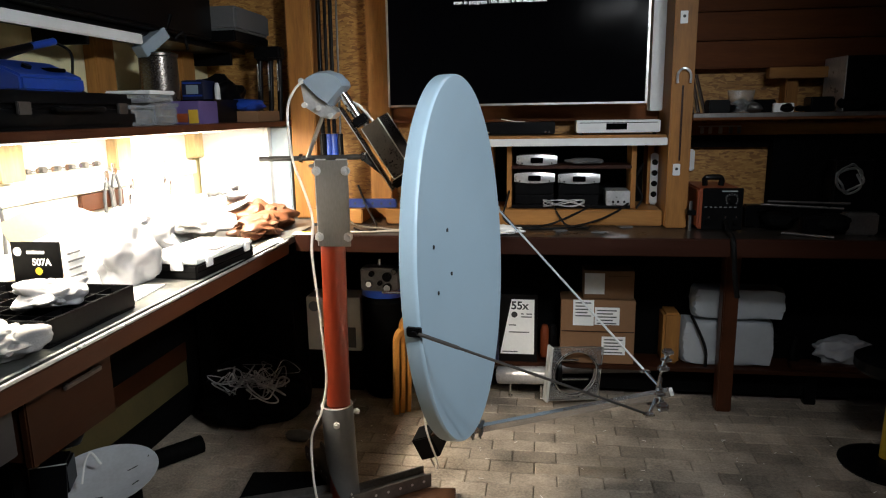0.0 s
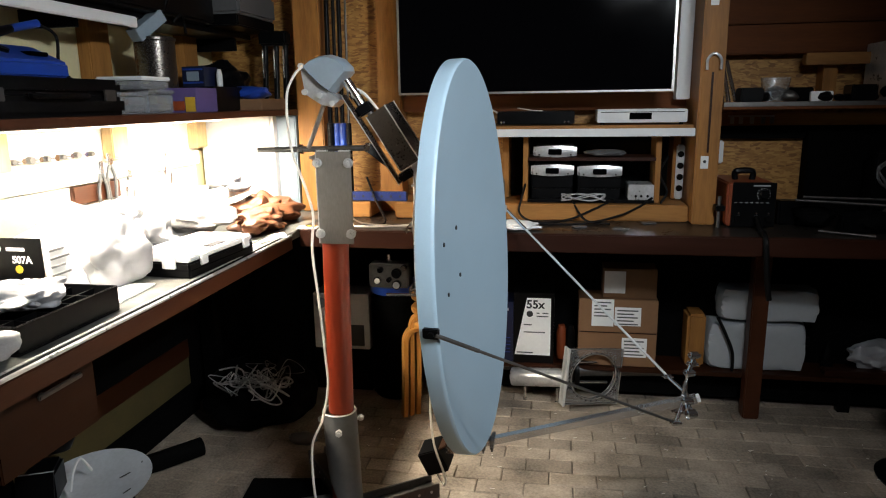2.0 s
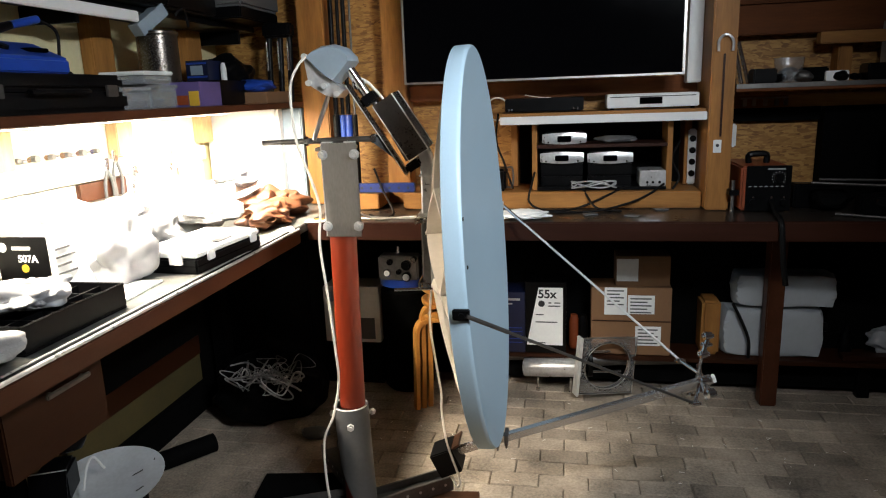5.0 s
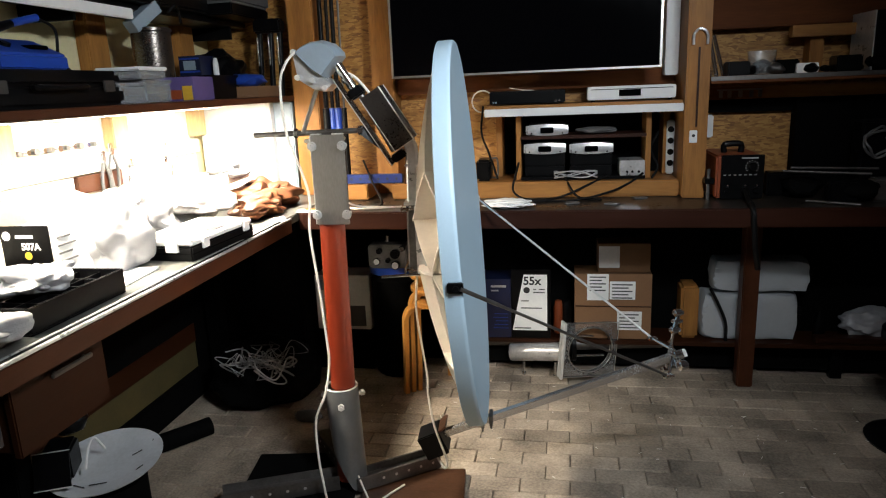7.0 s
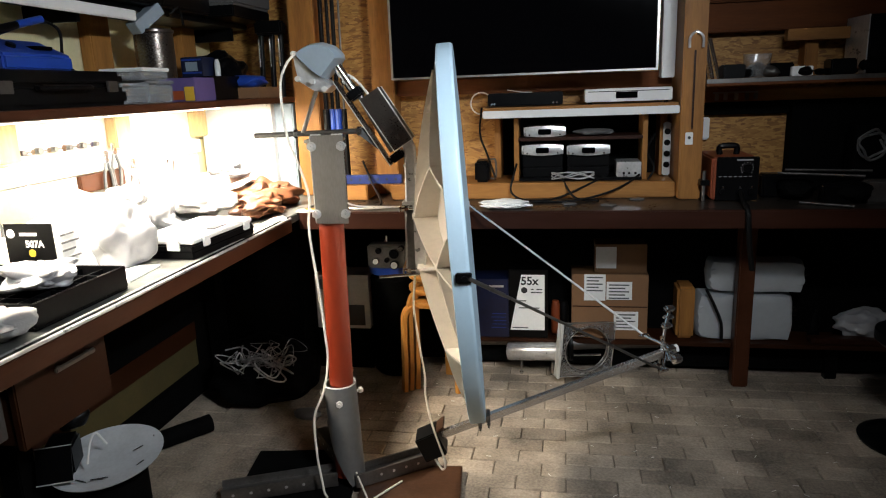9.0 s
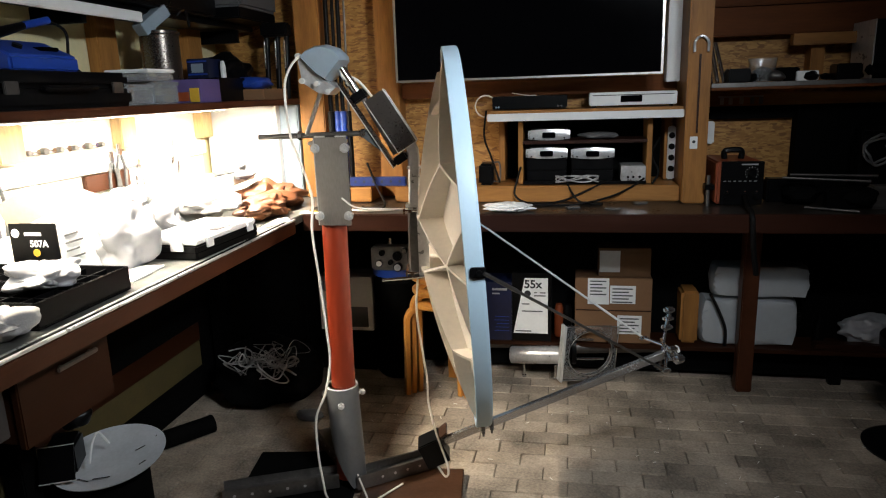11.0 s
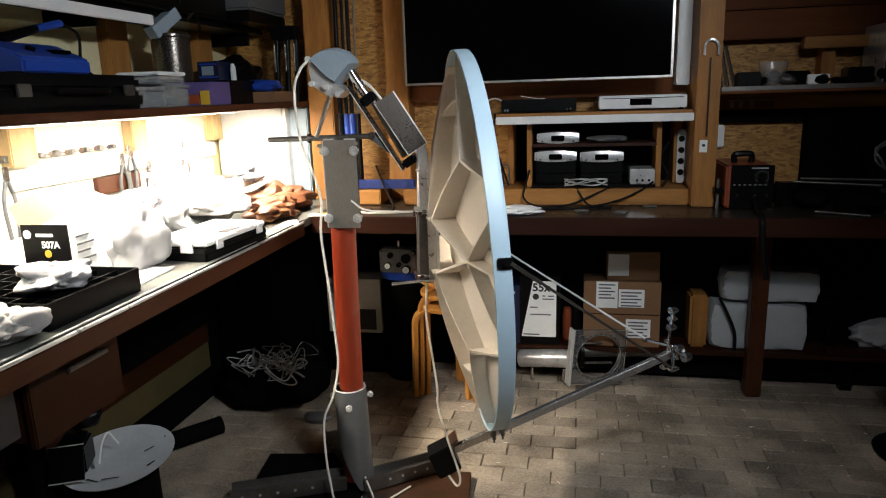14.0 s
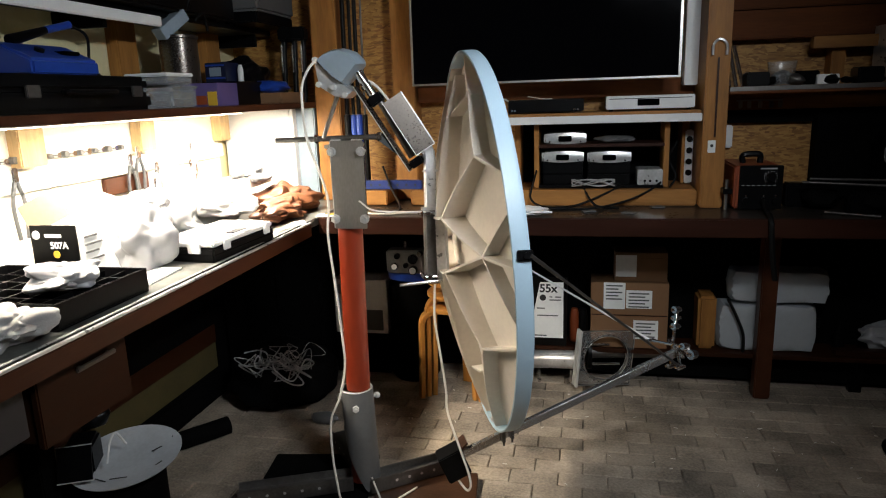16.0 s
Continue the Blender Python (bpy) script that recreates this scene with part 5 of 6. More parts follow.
tagged(solo("cable_tangle", tangle, GREY_WIRE, "tangle of grey cables on a black bag", "cables"), kind="stuff")
solo("grey_rag", lump((0.02, -0.03, 0.025), (0.07, 0.04, 0.03), 43, 0.4, 3, 3, 0.2), GREY_PIPE, "small grey rag on the floor", "rag")
# Black mass added where the corner under the bench is dark.
dc = thing("dark_cabinet", (-0.42, 0.62, 0), "black cabinet added to fill the dark corner under the bench", "cabinet")
part("body", bx(-0.69, -0.16, 0.48, 0.783, 0.0, 0.955, 0.006), RUBBER_SHADE, dc)
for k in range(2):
    d = part("door", bx(-0.685 + 0.263 * k, -0.427 + 0.263 * k, 0.462, 0.479, 0.04, 0.945, 0.003), RUBBER_SHADE, dc)
    part("handle", bx(-0.45 + 0.04 * k, -0.44 + 0.04 * k, 0.45, 0.4615, 0.55, 0.65, 0.002), RUBBER_SHADE, d)
solo("rubber_mat", box(bmesh.new(), -0.23, 0.23, -0.20, 0.20, 0.0, 0.024, 0.004, Matrix.Translation((0.19, -0.55, 0)) @ Matrix.Rotation(radians(8), 4, "Z")), RUBBER_SHADE, "black rubber mat under the pole foot", "mat")
solo("steel_plate", box(bmesh.new(), -0.20, 0.20, -0.19, 0.19, 0.0, 0.026, 0.003, Matrix.Translation((0.665, -0.62, 0)) @ Matrix.Rotation(radians(6), 4, "Z")), RUST, "rusty brown steel plate under the foot beam", "plate")
for p, q in (((0.52, -0.70, 0.031), (0.44, -0.60, 0.10)), ((0.62, -0.56, 0.031), (0.52, -0.72, 0.031))):
    solo("white_stick", cyl(p, q, 0.004, seg=8), CABLE_W, "thin pale rod on the steel plate", "rod")

# ---- under the back bench ----
wb = thing("printer_box", (0.02, 0.68, 0.0), "grey-white carton with printed blocks behind the pole", "box")
part("base", bx(-0.14, 0.185, 0.60, 0.78, 0.0, 0.239, 0.003), RUBBER_SHADE, wb, "black lower box")
part("body", bx(-0.135, 0.18, 0.60, 0.78, 0.2395, 0.555, 0.003), PAPER, wb)
part("emblem", cyl((-0.09, 0.5985, 0.50), (-0.09, 0.596, 0.50), 0.03), MOTOR, wb)
part("print_block", bx(-0.05, 0.15, 0.597, 0.5995, 0.26, 0.38, 0), GREY_PIPE, wb)
cp = thing("air_compressor", (0.33, 0.6, 0), "black air compressor with gauges and a blue band", "compressor")
part("tank", lathe(bmesh.new(), [(0.12, 0.0), (0.135, 0.02), (0.135, 0.55), (0.11, 0.58)], (0.33, 0.62, 0), 28), RUBBER_SHADE, cp)
part("band", lathe(bmesh.new(), [(0.137, 0.585), (0.137, 0.625), (0.10, 0.63)], (0.33, 0.62, 0), 28), BLUE, cp, "blue band")
part("panel", bx(0.225, 0.435, 0.47, 0.56, 0.632, 0.760, 0.01), DARK_STEEL, cp)
for x, z, r, m in ((0.275, 0.675, 0.020, PAPER), (0.375, 0.655, 0.024, GALV), (0.375, 0.715, 0.026, BLACK), (0.29, 0.73, 0.016, BLACK), (0.335, 0.68, 0.014, BLACK), (0.415, 0.745, 0.016, CHROME)):
    g = part("gauge", lathe(bmesh.new(), [(r, 0), (r, 0.02), (r * 0.85, 0.024)], (x, 0.4695, z), 18, (0, -1, 0)), CHROME if m is PAPER else BLACK, cp)
    part("dial", cyl((x, 0.4455, z), (x, 0.443, z), r * 0.75, seg=16), m, g)
part("pressure_knob", cyl((0.32, 0.52, 0.7605), (0.32, 0.52, 0.80), 0.012), CHROME, cp)


def toner(x0, x1, z1, mtl, label):
    t = thing("toner_box", ((x0 + x1) / 2, 0.6, 0.215), label, "box", group="toner cartons")
    part("body", bx(x0, x1, 0.585, 0.78, 0.216, z1, 0.002), mtl, t)
    return t


t1 = toner(0.70, 0.965, 0.545, NAVY, "dark blue toner carton on the lower shelf")
part("print_bar", bx(0.86, 0.94, 0.583, 0.5845, 0.50, 0.512, 0), GALV, t1)
part("print_bar", bx(0.86, 0.90, 0.583, 0.5845, 0.478, 0.486, 0), GALV, t1)
for k in range(5):
    part("print_bar", bx(0.87 + 0.006 * (k % 3), 0.95, 0.583, 0.5845, 0.27 + 0.02 * k, 0.273 + 0.02 * k, 0), BLUE, t1)
t2 = toner(0.967, 1.175, 0.60, BLACK, "black toner carton with a slanted white panel")
bm = bmesh.new()
fr_ = [(0.973, 0.262), (1.158, 0.262), (1.158, 0.572), (1.035, 0.572)]
vv = [[bm.verts.new((x, y, z)) for x, z in fr_] for y in (0.581, 0.5845)]
bm.faces.new(vv[0]), bm.faces.new(vv[1][::-1])
for k in range(4):
    bm.faces.new((vv[0][k], vv[0][(k + 1) % 4], vv[1][(k + 1) % 4], vv[1][k]))
panel = part("white_panel", bm, PAPER, t2, "slanted white panel", smooth=False)
text_mesh("number", "55x", 0.062, Matrix.Translation((1.032, 0.5805, 0.518)) @ FACE_FRONT, INK, panel, "black number", 0.0016)
part("dot", cyl((1.050, 0.5805, 0.487), (1.050, 0.5795, 0.487), 0.017), INK, panel)
for x0, x1, z in ((1.085, 1.10, 0.489), (1.115, 1.145, 0.489), (1.085, 1.145, 0.472), (1.02, 1.06, 0.425), (1.02, 1.13, 0.385), (0.985, 1.07, 0.272)):
    part("print_bar", bx(x0, x1, 0.579, 0.5805, z, z + 0.006, 0), GREY_PIPE, panel)
for x, m_ in ((1.215, ORANGE), (1.26, BLACK)):
    solo("small_jar", lathe(bmesh.new(), [(0.02, 0.2155), (0.026, 0.23), (0.026, 0.36), (0.018, 0.40)], (x, 0.68, 0), 16), m_, "small jar between the cartons", "jar", group="jars on the lower shelf")

ct = thing("carton", (1.5, 0.69, 0.215), "brown cardboard carton with white shipping labels", "box")
part("body", bx(1.301, 1.693, 0.60, 0.78, 0.216, 0.573, 0.003), CARD, ct)
part("tape", bx(1.305, 1.690, 0.597, 0.5995, 0.395, 0.400, 0), FASCIA_X, ct)
for x0, x1, z0, z1 in ((1.365, 1.475, 0.432, 0.575), (1.480, 1.61, 0.438, 0.535), (1.52, 1.645, 0.270, 0.372)):
    lb = part("label", bx(x0, x1, 0.593, 0.5965, z0, z1, 0), PAPER, ct, "white shipping label", smooth=False)
    for k in range(5):
        part("print_bar", bx(x0 + 0.012, x1 - 0.015 - 0.02 * (k % 2), 0.5915, 0.5925, z1 - 0.02 - k * 0.018, z1 - 0.013 - k * 0.018, 0), GREY_PIPE, lb)
ct2 = thing("carton", (1.55, 0.70, 0.574), "smaller brown carton stacked on the larger one", "box")
part("body", bx(1.42, 1.685, 0.63, 0.78, 0.5745, 0.728, 0.003), CARD, ct2)
part("label", bx(1.425, 1.53, 0.625, 0.6295, 0.60, 0.715, 0), PAPER, ct2, smooth=False)
part("label", bx(1.55, 1.66, 0.625, 0.6295, 0.62, 0.70, 0), CARD, ct2, smooth=False)


def jug(x0, x1, z0, z1, label, seed):
    t = thing("jerrycan", ((x0 + x1) / 2, 0.70, z0), label, "jerrycan", group="cloudy jerrycans")
    bm = bmesh.new()
    bmesh.ops.create_icosphere(bm, subdivisions=4, radius=1)
    for v in bm.verts:
        n = v.co.normalized()
        cube = n / max(abs(c) for c in n)
        p = (n * 1.12).lerp(cube, 0.80) * (1 + 0.03 * noise.noise(n * 3 + Vector((seed, 0, 0))))
        v.co = Vector(((x0 + x1) / 2 + p.x * (x1 - x0) / 2, 0.70 + p.y * 0.078, (z0 + z1) / 2 + max(-1, p.z) * (z1 - z0) / 2))
    part("body", bm, JUG, t)
    part("cap", cyl((x1 - 0.002, 0.68, z0 + 0.6 * (z1 - z0)), (x1 + 0.02, 0.68, z0 + 0.6 * (z1 - z0)), 0.022), BLACK, t)


jug(1.944, 2.42, 0.2155, 0.462, "cloudy white plastic jerrycan lying on the shelf", 1)
jug(1.994, 2.462, 0.476, 0.642, "cloudy white plastic jerrycan stacked on another", 5)
solo("wooden_block", bx(1.845, 1.935, 0.63, 0.78, 0.2155, 0.50, 0.014), PINE_Z, "light wooden block on the lower shelf", "block")
solo("hose", cable(bmesh.new(), [(1.98, 0.60, 0.50), (2.02, 0.595, 0.42), (2.06, 0.59, 0.32), (2.065, 0.59, 0.225)], 0.008), CABLE_B, "black hose over the jerrycan", "hose")
solo("plastic_bag", lump((2.78, 0.70, 0.29), (0.14, 0.07, 0.08), 51, 0.4, 2.6, 4, 0.1, 0.3), BAG, "crumpled white bag on the lower shelf", "bag")
solo("wood_offcut", bx(2.50, 2.95, 0.60, 0.66, 0.2155, 0.245, 0.003), FASCIA_X, "dark wooden offcut on the lower shelf", "offcut")
solo("bottle", lathe(bmesh.new(), [(0.03, 0.2155), (0.03, 0.30), (0.012, 0.34), (0.012, 0.36)], (2.55, 0.72, 0), 16), BLACK, "dark bottle on the lower shelf", "bottle")

# tube with a square ring flange on the floor
fg = thing("feed_horn", (1.25, 0.55, 0), "metal tube with a square ring plate lying on the floor", "feed horn")
b = lathe(bmesh.new(), [(0.040, 0), (0.047, 0.003), (0.049, 0.008), (0.049, 0.29), (0.04, 0.295)], (0.958, 0.60, 0.128), 32, (0.27, -0.05, 0.028))
part("tube", b, GALV, fg, "bright metal tube")
RP = Matrix.Translation((1.378, 0.54, 0.178)) @ Matrix.Rotation(radians(22), 4, "Z") @ Matrix.Rotation(radians(5), 4, "Y")
bm = bmesh.new()
n = 40
ring_o, ring_i = [], []
for k in range(n):
    a = 2 * math.pi * k / n
    c, s = math.cos(a), math.sin(a)
    e = 0.148 / max(abs(c), abs(s))
    ring_o.append((e * c, e * s))
    ring_i.append((0.122 * c, 0.122 * s))
vs = {}
for key, ring in (("o", ring_o), ("i", ring_i)):
    for y in (-0.012, 0.012):
        vs[key, y] = [bm.verts.new((x, y, z)) for x, z in ring]
for k in range(n):
    j = (k + 1) % n
    for a_, b_ in ((("o", -0.012), ("i", -0.012)), (("i", -0.012), ("i", 0.012)), (("i", 0.012), ("o", 0.012)), (("o", 0.012), ("o", -0.012))):
        bm.faces.new((vs[a_][k], vs[a_][j], vs[b_][j], vs[b_][k]))
bmesh.ops.transform(bm, matrix=RP, verts=bm.verts)
ringp = part("ring_plate", bm, ACRYLIC, fg, "clear square plate with a round opening")
lip = bmesh.new()
for y in (-0.0135, 0.0135):
    cable(lip, [RP @ Vector((0.1225 * math.cos(2 * math.pi * k / 24), y, 0.1225 * math.sin(2 * math.pi * k / 24))) for k in range(25)], 0.0022, 6, 3)
part("cut_edge", lip, STEEL, ringp, "bright cut edge of the opening")
rim_e = bmesh.new()
for z in (-0.149, 0.149):
    cable(rim_e, [RP @ Vector((-0.148, -0.012, z)), RP @ Vector((0.148, -0.012, z))], 0.0022, 6, 1)
cable(rim_e, [RP @ Vector((0.149, -0.012, -0.148)), RP @ Vector((0.149, -0.012, 0.148))], 0.0022, 6, 1)
part("plate_edge", rim_e, STEEL, ringp)
for k in range(28):
    a = 2 * math.pi * k / 28
    p = RP @ Vector((0.131 * math.cos(a), -0.0125, 0.131 * math.sin(a)))
    q = RP @ Vector((0.131 * math.cos(a), -0.0145, 0.131 * math.sin(a)))
    part("screw", cyl(p, q, 0.004, seg=6), BLACK, ringp)
for y0, y1 in ((-0.030, -0.004), (0.004, 0.026)):
    part("side_strip", box(bmesh.new(), -0.163, -0.150, y0, y1, -0.152, 0.156, 0.002, RP), BRIGHT, fg, "bright metal side strip")
part("flange", lathe(bmesh.new(), [(0.035, -0.012), (0.088, -0.010), (0.090, 0.0), (0.088, 0.012), (0.040, 0.014)], RP @ Vector((-0.06, 0.085, 0.0)), 32, (0.97, 0.1, 0.03)), BLACK, fg, "black round flange")
for z in (0.055, -0.055):
    part("tie_rod", cyl(RP @ Vector((-0.12, 0.06, z)), RP @ Vector((0.11, 0.05, z)), 0.007), CHROME, fg)
part("inner_tube", cyl(RP @ Vector((-0.06, 0.09, 0.0)), RP @ Vector((0.42, 0.01, 0.025)), 0.034, seg=20), DARK_STEEL, fg, "dark tube")
for x, y in ((1.03, 0.60), (1.20, 0.57)):
    b = cyl((x, y, 0.0), (x, y, 0.09), 0.006, seg=8)
    rod(b, (x, y, 0.0), (x, y, 0.012), 0.012, seg=8)
    part("foot_screw", b, CHROME, fg)
solo("steel_pipe", cyl((0.72, 0.665, 0.16), (1.26, 0.655, 0.175), 0.024, seg=18), DARK_STEEL, "dull steel pipe leaning along the lower shelf", "pipe")

# bentwood stools, nested
SX, SY = 0.618, 0.42
for k in range(3):
    t = thing("stool", (SX, SY, 0), "orange bentwood stool nested with others", "stool", group="nested stools")
    zt = 0.500 + 0.068 * k
    for turn in (207 - 3 * k, 327 - 3 * k, 87 - 3 * k):
        ca, sa = math.cos(radians(turn)), math.sin(radians(turn))
        r0 = 0.198 - 0.036 * k
        bm = bmesh.new()
        path = smooth_path([(r0 + 0.012, 0, 0.0), (r0 + 0.004, 0, 0.20), (r0, 0, zt - 0.13), (r0 - 0.004, 0, zt - 0.085), (r0 - 0.022, 0, zt - 0.052), (r0 - 0.055, 0, zt - 0.040), (r0 - 0.11, 0, zt - 0.038)], 6)
        prev = None
        for i, p in enumerate(path):
            tdir = (path[min(i + 1, len(path) - 1)] - path[max(i - 1, 0)]).normalized()
            nn = Vector((tdir.z, 0, -tdir.x))
            rg = [bm.verts.new(p + nn * a + Vector((0, b_, 0))) for a, b_ in ((-0.013, -0.021), (-0.009, -0.026), (0.009, -0.026), (0.013, -0.021), (0.013, 0.021), (0.009, 0.026), (-0.009, 0.026), (-0.013, 0.021))]
            if prev:
                for j in range(8):
                    bm.faces.new((prev[j], prev[(j + 1) % 8], rg[(j + 1) % 8], rg[j]))
            else:
                bm.faces.new(rg)
            prev = rg
        bm.faces.new(prev[::-1])
        bmesh.ops.transform(bm, matrix=Matrix.Translation((SX, SY, 0)) @ Matrix.Rotation(radians(turn), 4, "Z"), verts=bm.verts)
        part("leg", bm, BENTWOOD, t)
    part("seat", lathe(bmesh.new(), [(0.150, zt - 0.025), (0.157, zt - 0.021), (0.158, zt - 0.006), (0.152, zt)], (SX, SY, 0), 36), BENTWOOD, t)

# ---- on and over the back bench ----
lvl = thing("blue_rail", (0.23, 0.515, 1.081), "blue perforated steel rail lying on the sill", "rail")
part("rail", bx(0.03, 0.43, 0.50, 0.53, 1.081, 1.128, 0.004), DEEP_BLUE, lvl)
for k in range(8):
    part("hole", cyl((0.06 + 0.048 * k, 0.4995, 1.105), (0.06 + 0.048 * k, 0.4985, 1.105), 0.007, seg=10), INK, lvl)
tis = solo("tissue", lump((0.985, 0.22, 1.018), (0.115, 0.06, 0.02), 61, 0.5, 3.0, 4, 0.2, 0.4), PAPER, "crumpled white tissue on the bench", "tissue")
chg = thing("charger", (0.86, 0.55, 1.081), "black battery charger on the sill", "charger")
part("body", bx(0.81, 0.885, 0.50, 0.62, 1.0815, 1.19, 0.012), BLACK, chg)
part("frame", cable(bmesh.new(), [(0.886, 0.52, 1.10), (0.915, 0.52, 1.105), (0.915, 0.52, 1.19), (0.886, 0.52, 1.195)], 0.005), DARK_STEEL, chg)
for k, pts in enumerate((
        [(1.03, 0.56, 1.20), (1.01, 0.47, 1.12), (1.0, 0.43, 1.04), (1.08, 0.38, 1.006), (1.22, 0.42, 1.01), (1.35, 0.45, 1.06), (1.44, 0.49, 1.10)],
        [(1.24, 0.53, 1.12), (1.27, 0.45, 1.06), (1.32, 0.40, 1.01), (1.42, 0.36, 1.006)],
        [(1.62, 0.50, 1.11), (1.55, 0.45, 1.07), (1.45, 0.42, 1.03), (1.30, 0.36, 1.006), (1.10, 0.33, 1.006)],
        [(0.25, 0.30, 1.006), (0.33, 0.20, 1.006), (0.38, 0.25, 1.02), (0.28, 0.46, 1.09), (0.22, 0.52, 1.20)],
        [(1.70, 0.60, 1.30), (1.66, 0.56, 1.22), (1.69, 0.52, 1.14), (1.66, 0.50, 1.085)],
        [(0.84, 0.62, 1.45), (0.83, 0.60, 1.32), (0.87, 0.55, 1.22), (0.92, 0.47, 1.10)])):
    solo("black_cable", cable(bmesh.new(), pts, 0.0055), CABLE_B, "loose black cable behind the bench", "cable", group="loose cables")
solo("white_cable", cable(bmesh.new(), [(0.20, 0.240, 1.006), (0.27, 0.160, 1.012), (0.36, 0.200, 1.006), (0.50, 0.240, 1.006), (0.62, 0.250, 1.006)], 0.005), CABLE_W, "thin white cable lying on the bench", "cable")
solo("cable_coil", cable(bmesh.new(), [(1.30 + 0.10 * math.cos(a) * (1 + 0.1 * math.sin(3 * a)), 0.485 + 0.012 * math.sin(2 * a), 1.112 + 0.016 * math.sin(a * 1.7)) for a in [0.5 * k for k in range(40)]], 0.003), GALV, "coil of grey cable in the rack", "cable")
solo("paper_bundle", lump((1.40, 0.56, 1.318), (0.10, 0.05, 0.018), 63, 0.4, 3, 3, 0.2), GREY_PIPE, "crumpled grey packet on the rack shelf", "packet")
for x, y, a in ((1.28, 0.30, 20), (1.46, 0.26, -30), (1.60, 0.42, 15)):
    solo("small_card", box(bmesh.new(), -0.03, 0.03, -0.02, 0.02, 0, 0.006, 0.001, Matrix.Translation((x, y, 1.0008)) @ Matrix.Rotation(radians(a), 4, "Z")), GREY_PIPE, "small grey packet on the bench", "packet", group="bench packets")
tw = thing("wire_loop", (0.83, 0.68, 1.453), "thin pale wire loop beside the shelf", "wire")
part("loop", cable(bmesh.new(), [(0.83 + 0.055 * math.cos(a), 0.69, 1.47 + 0.055 * math.sin(a)) for a in [0.45 * k for k in range(15)]], 0.004), CABLE_W, tw)
solo("wire", cable(bmesh.new(), [(0.98, 0.52, 1.535), (1.05, 0.50, 1.523), (1.10, 0.50, 1.5205)], 0.002), CABLE_W, "thin white wire on the receiver", "wire")

for k, (x, r, z1, m_) in enumerate(((0.02, 0.012, 2.45, BLACK), (0.055, 0.009, 2.40, BLACK), (0.085, 0.011, 2.46, BLACK), (0.118, 0.006, 2.35, DARK_STEEL))):
    t = thing("rod_tube", (x, 0.58, 1.0795), "slender dark rod leaning in the corner", "rod", group="rods in the corner")
    part("shaft", cyl((x, 0.58, 1.47), (x - 0.01, 0.64, z1), r), m_, t)
    part("grip", cyl((x + 0.002, 0.575, 1.0795), (x, 0.58, 1.469), r + 0.007), BLUE if k in (1, 2) else BLACK, t)

# post fittings
ht = thing("pipe_hook", (1.835, 0.39, 1.70), "bent metal hook on the pine post", "hook")
part("arch", cable(bmesh.new(), [(1.808, 0.385, 1.69), (1.808, 0.385, 1.73), (1.820, 0.385, 1.75), (1.836, 0.385, 1.757), (1.853, 0.385, 1.75), (1.866, 0.385, 1.73), (1.866, 0.385, 1.69)], 0.006), GALV, ht)
part("pin", cyl((1.836, 0.399, 1.757), (1.836, 0.38, 1.757), 0.006), CHROME, ht)
for z in (1.287, 1.985):
    t = thing("latch_plate", (1.826, 0.397, z - 0.03), "small white latch plate screwed on the post", "latch", group="latch plates")
    part("plate", bx(1.808, 1.842, 0.393, 0.3985, z - 0.028, z + 0.028, 0.002), WHITE, t)
    part("keyhole", cyl((1.825, 0.392, z + 0.004), (1.825, 0.390, z + 0.004), 0.007), INK, t)
solo("batten_strip", bx(1.832, 1.840, 0.392, 0.3985, 1.33, 1.68, 0.001), FASCIA_X, "thin dark strip along the post", "strip")
cl = thing("bar_clamp", (1.90, 0.38, 1.05), "dark screw clamp hung beside the post", "clamp")
part("jaw", bx(1.875, 1.915, 0.34, 0.398, 1.075, 1.10, 0.003), BLACK, cl)
part("screw", cyl((1.893, 0.36, 1.00), (1.893, 0.36, 1.14), 0.008), DARK_STEEL, cl)

# right shelf and what lies on it
rs = thing("wall_shelf", (2.6, 0.6, 1.518), "dark wall shelf crowded with small parts", "shelf")
part("board", bx(1.89, 3.6, 0.40, 0.698, 1.518, 1.549, 0.003), PLANK, rs)
part("edge", bx(1.89, 3.6, 0.392, 0.3995, 1.530, 1.549, 0.002), DARK_STEEL, rs, "dull metal edge")
for k in range(3):
    solo("steel_tube", cyl((1.915 + 0.03 * k, 0.55, 1.5505), (1.895 + 0.022 * k, 0.62, 1.755 - 0.01 * k), 0.009), CHROME, "bright steel tube leaning on the wall", "tube", group="leaning tubes")
cb = thing("clear_tub", (2.125, 0.5, 1.549), "clear plastic tub with odd parts", "tub")
part("tub", lathe(bmesh.new(), [(0.050, 1.5495), (0.062, 1.655), (0.060, 1.655), (0.048, 1.553)], (2.125, 0.5, 0), 20), ACRYLIC, cb)
part("content", lump((2.125, 0.5, 1.585), (0.042, 0.042, 0.03), 71, 0.4, 3, 3), GREY_PIPE, cb)
rnd = random.Random(12)
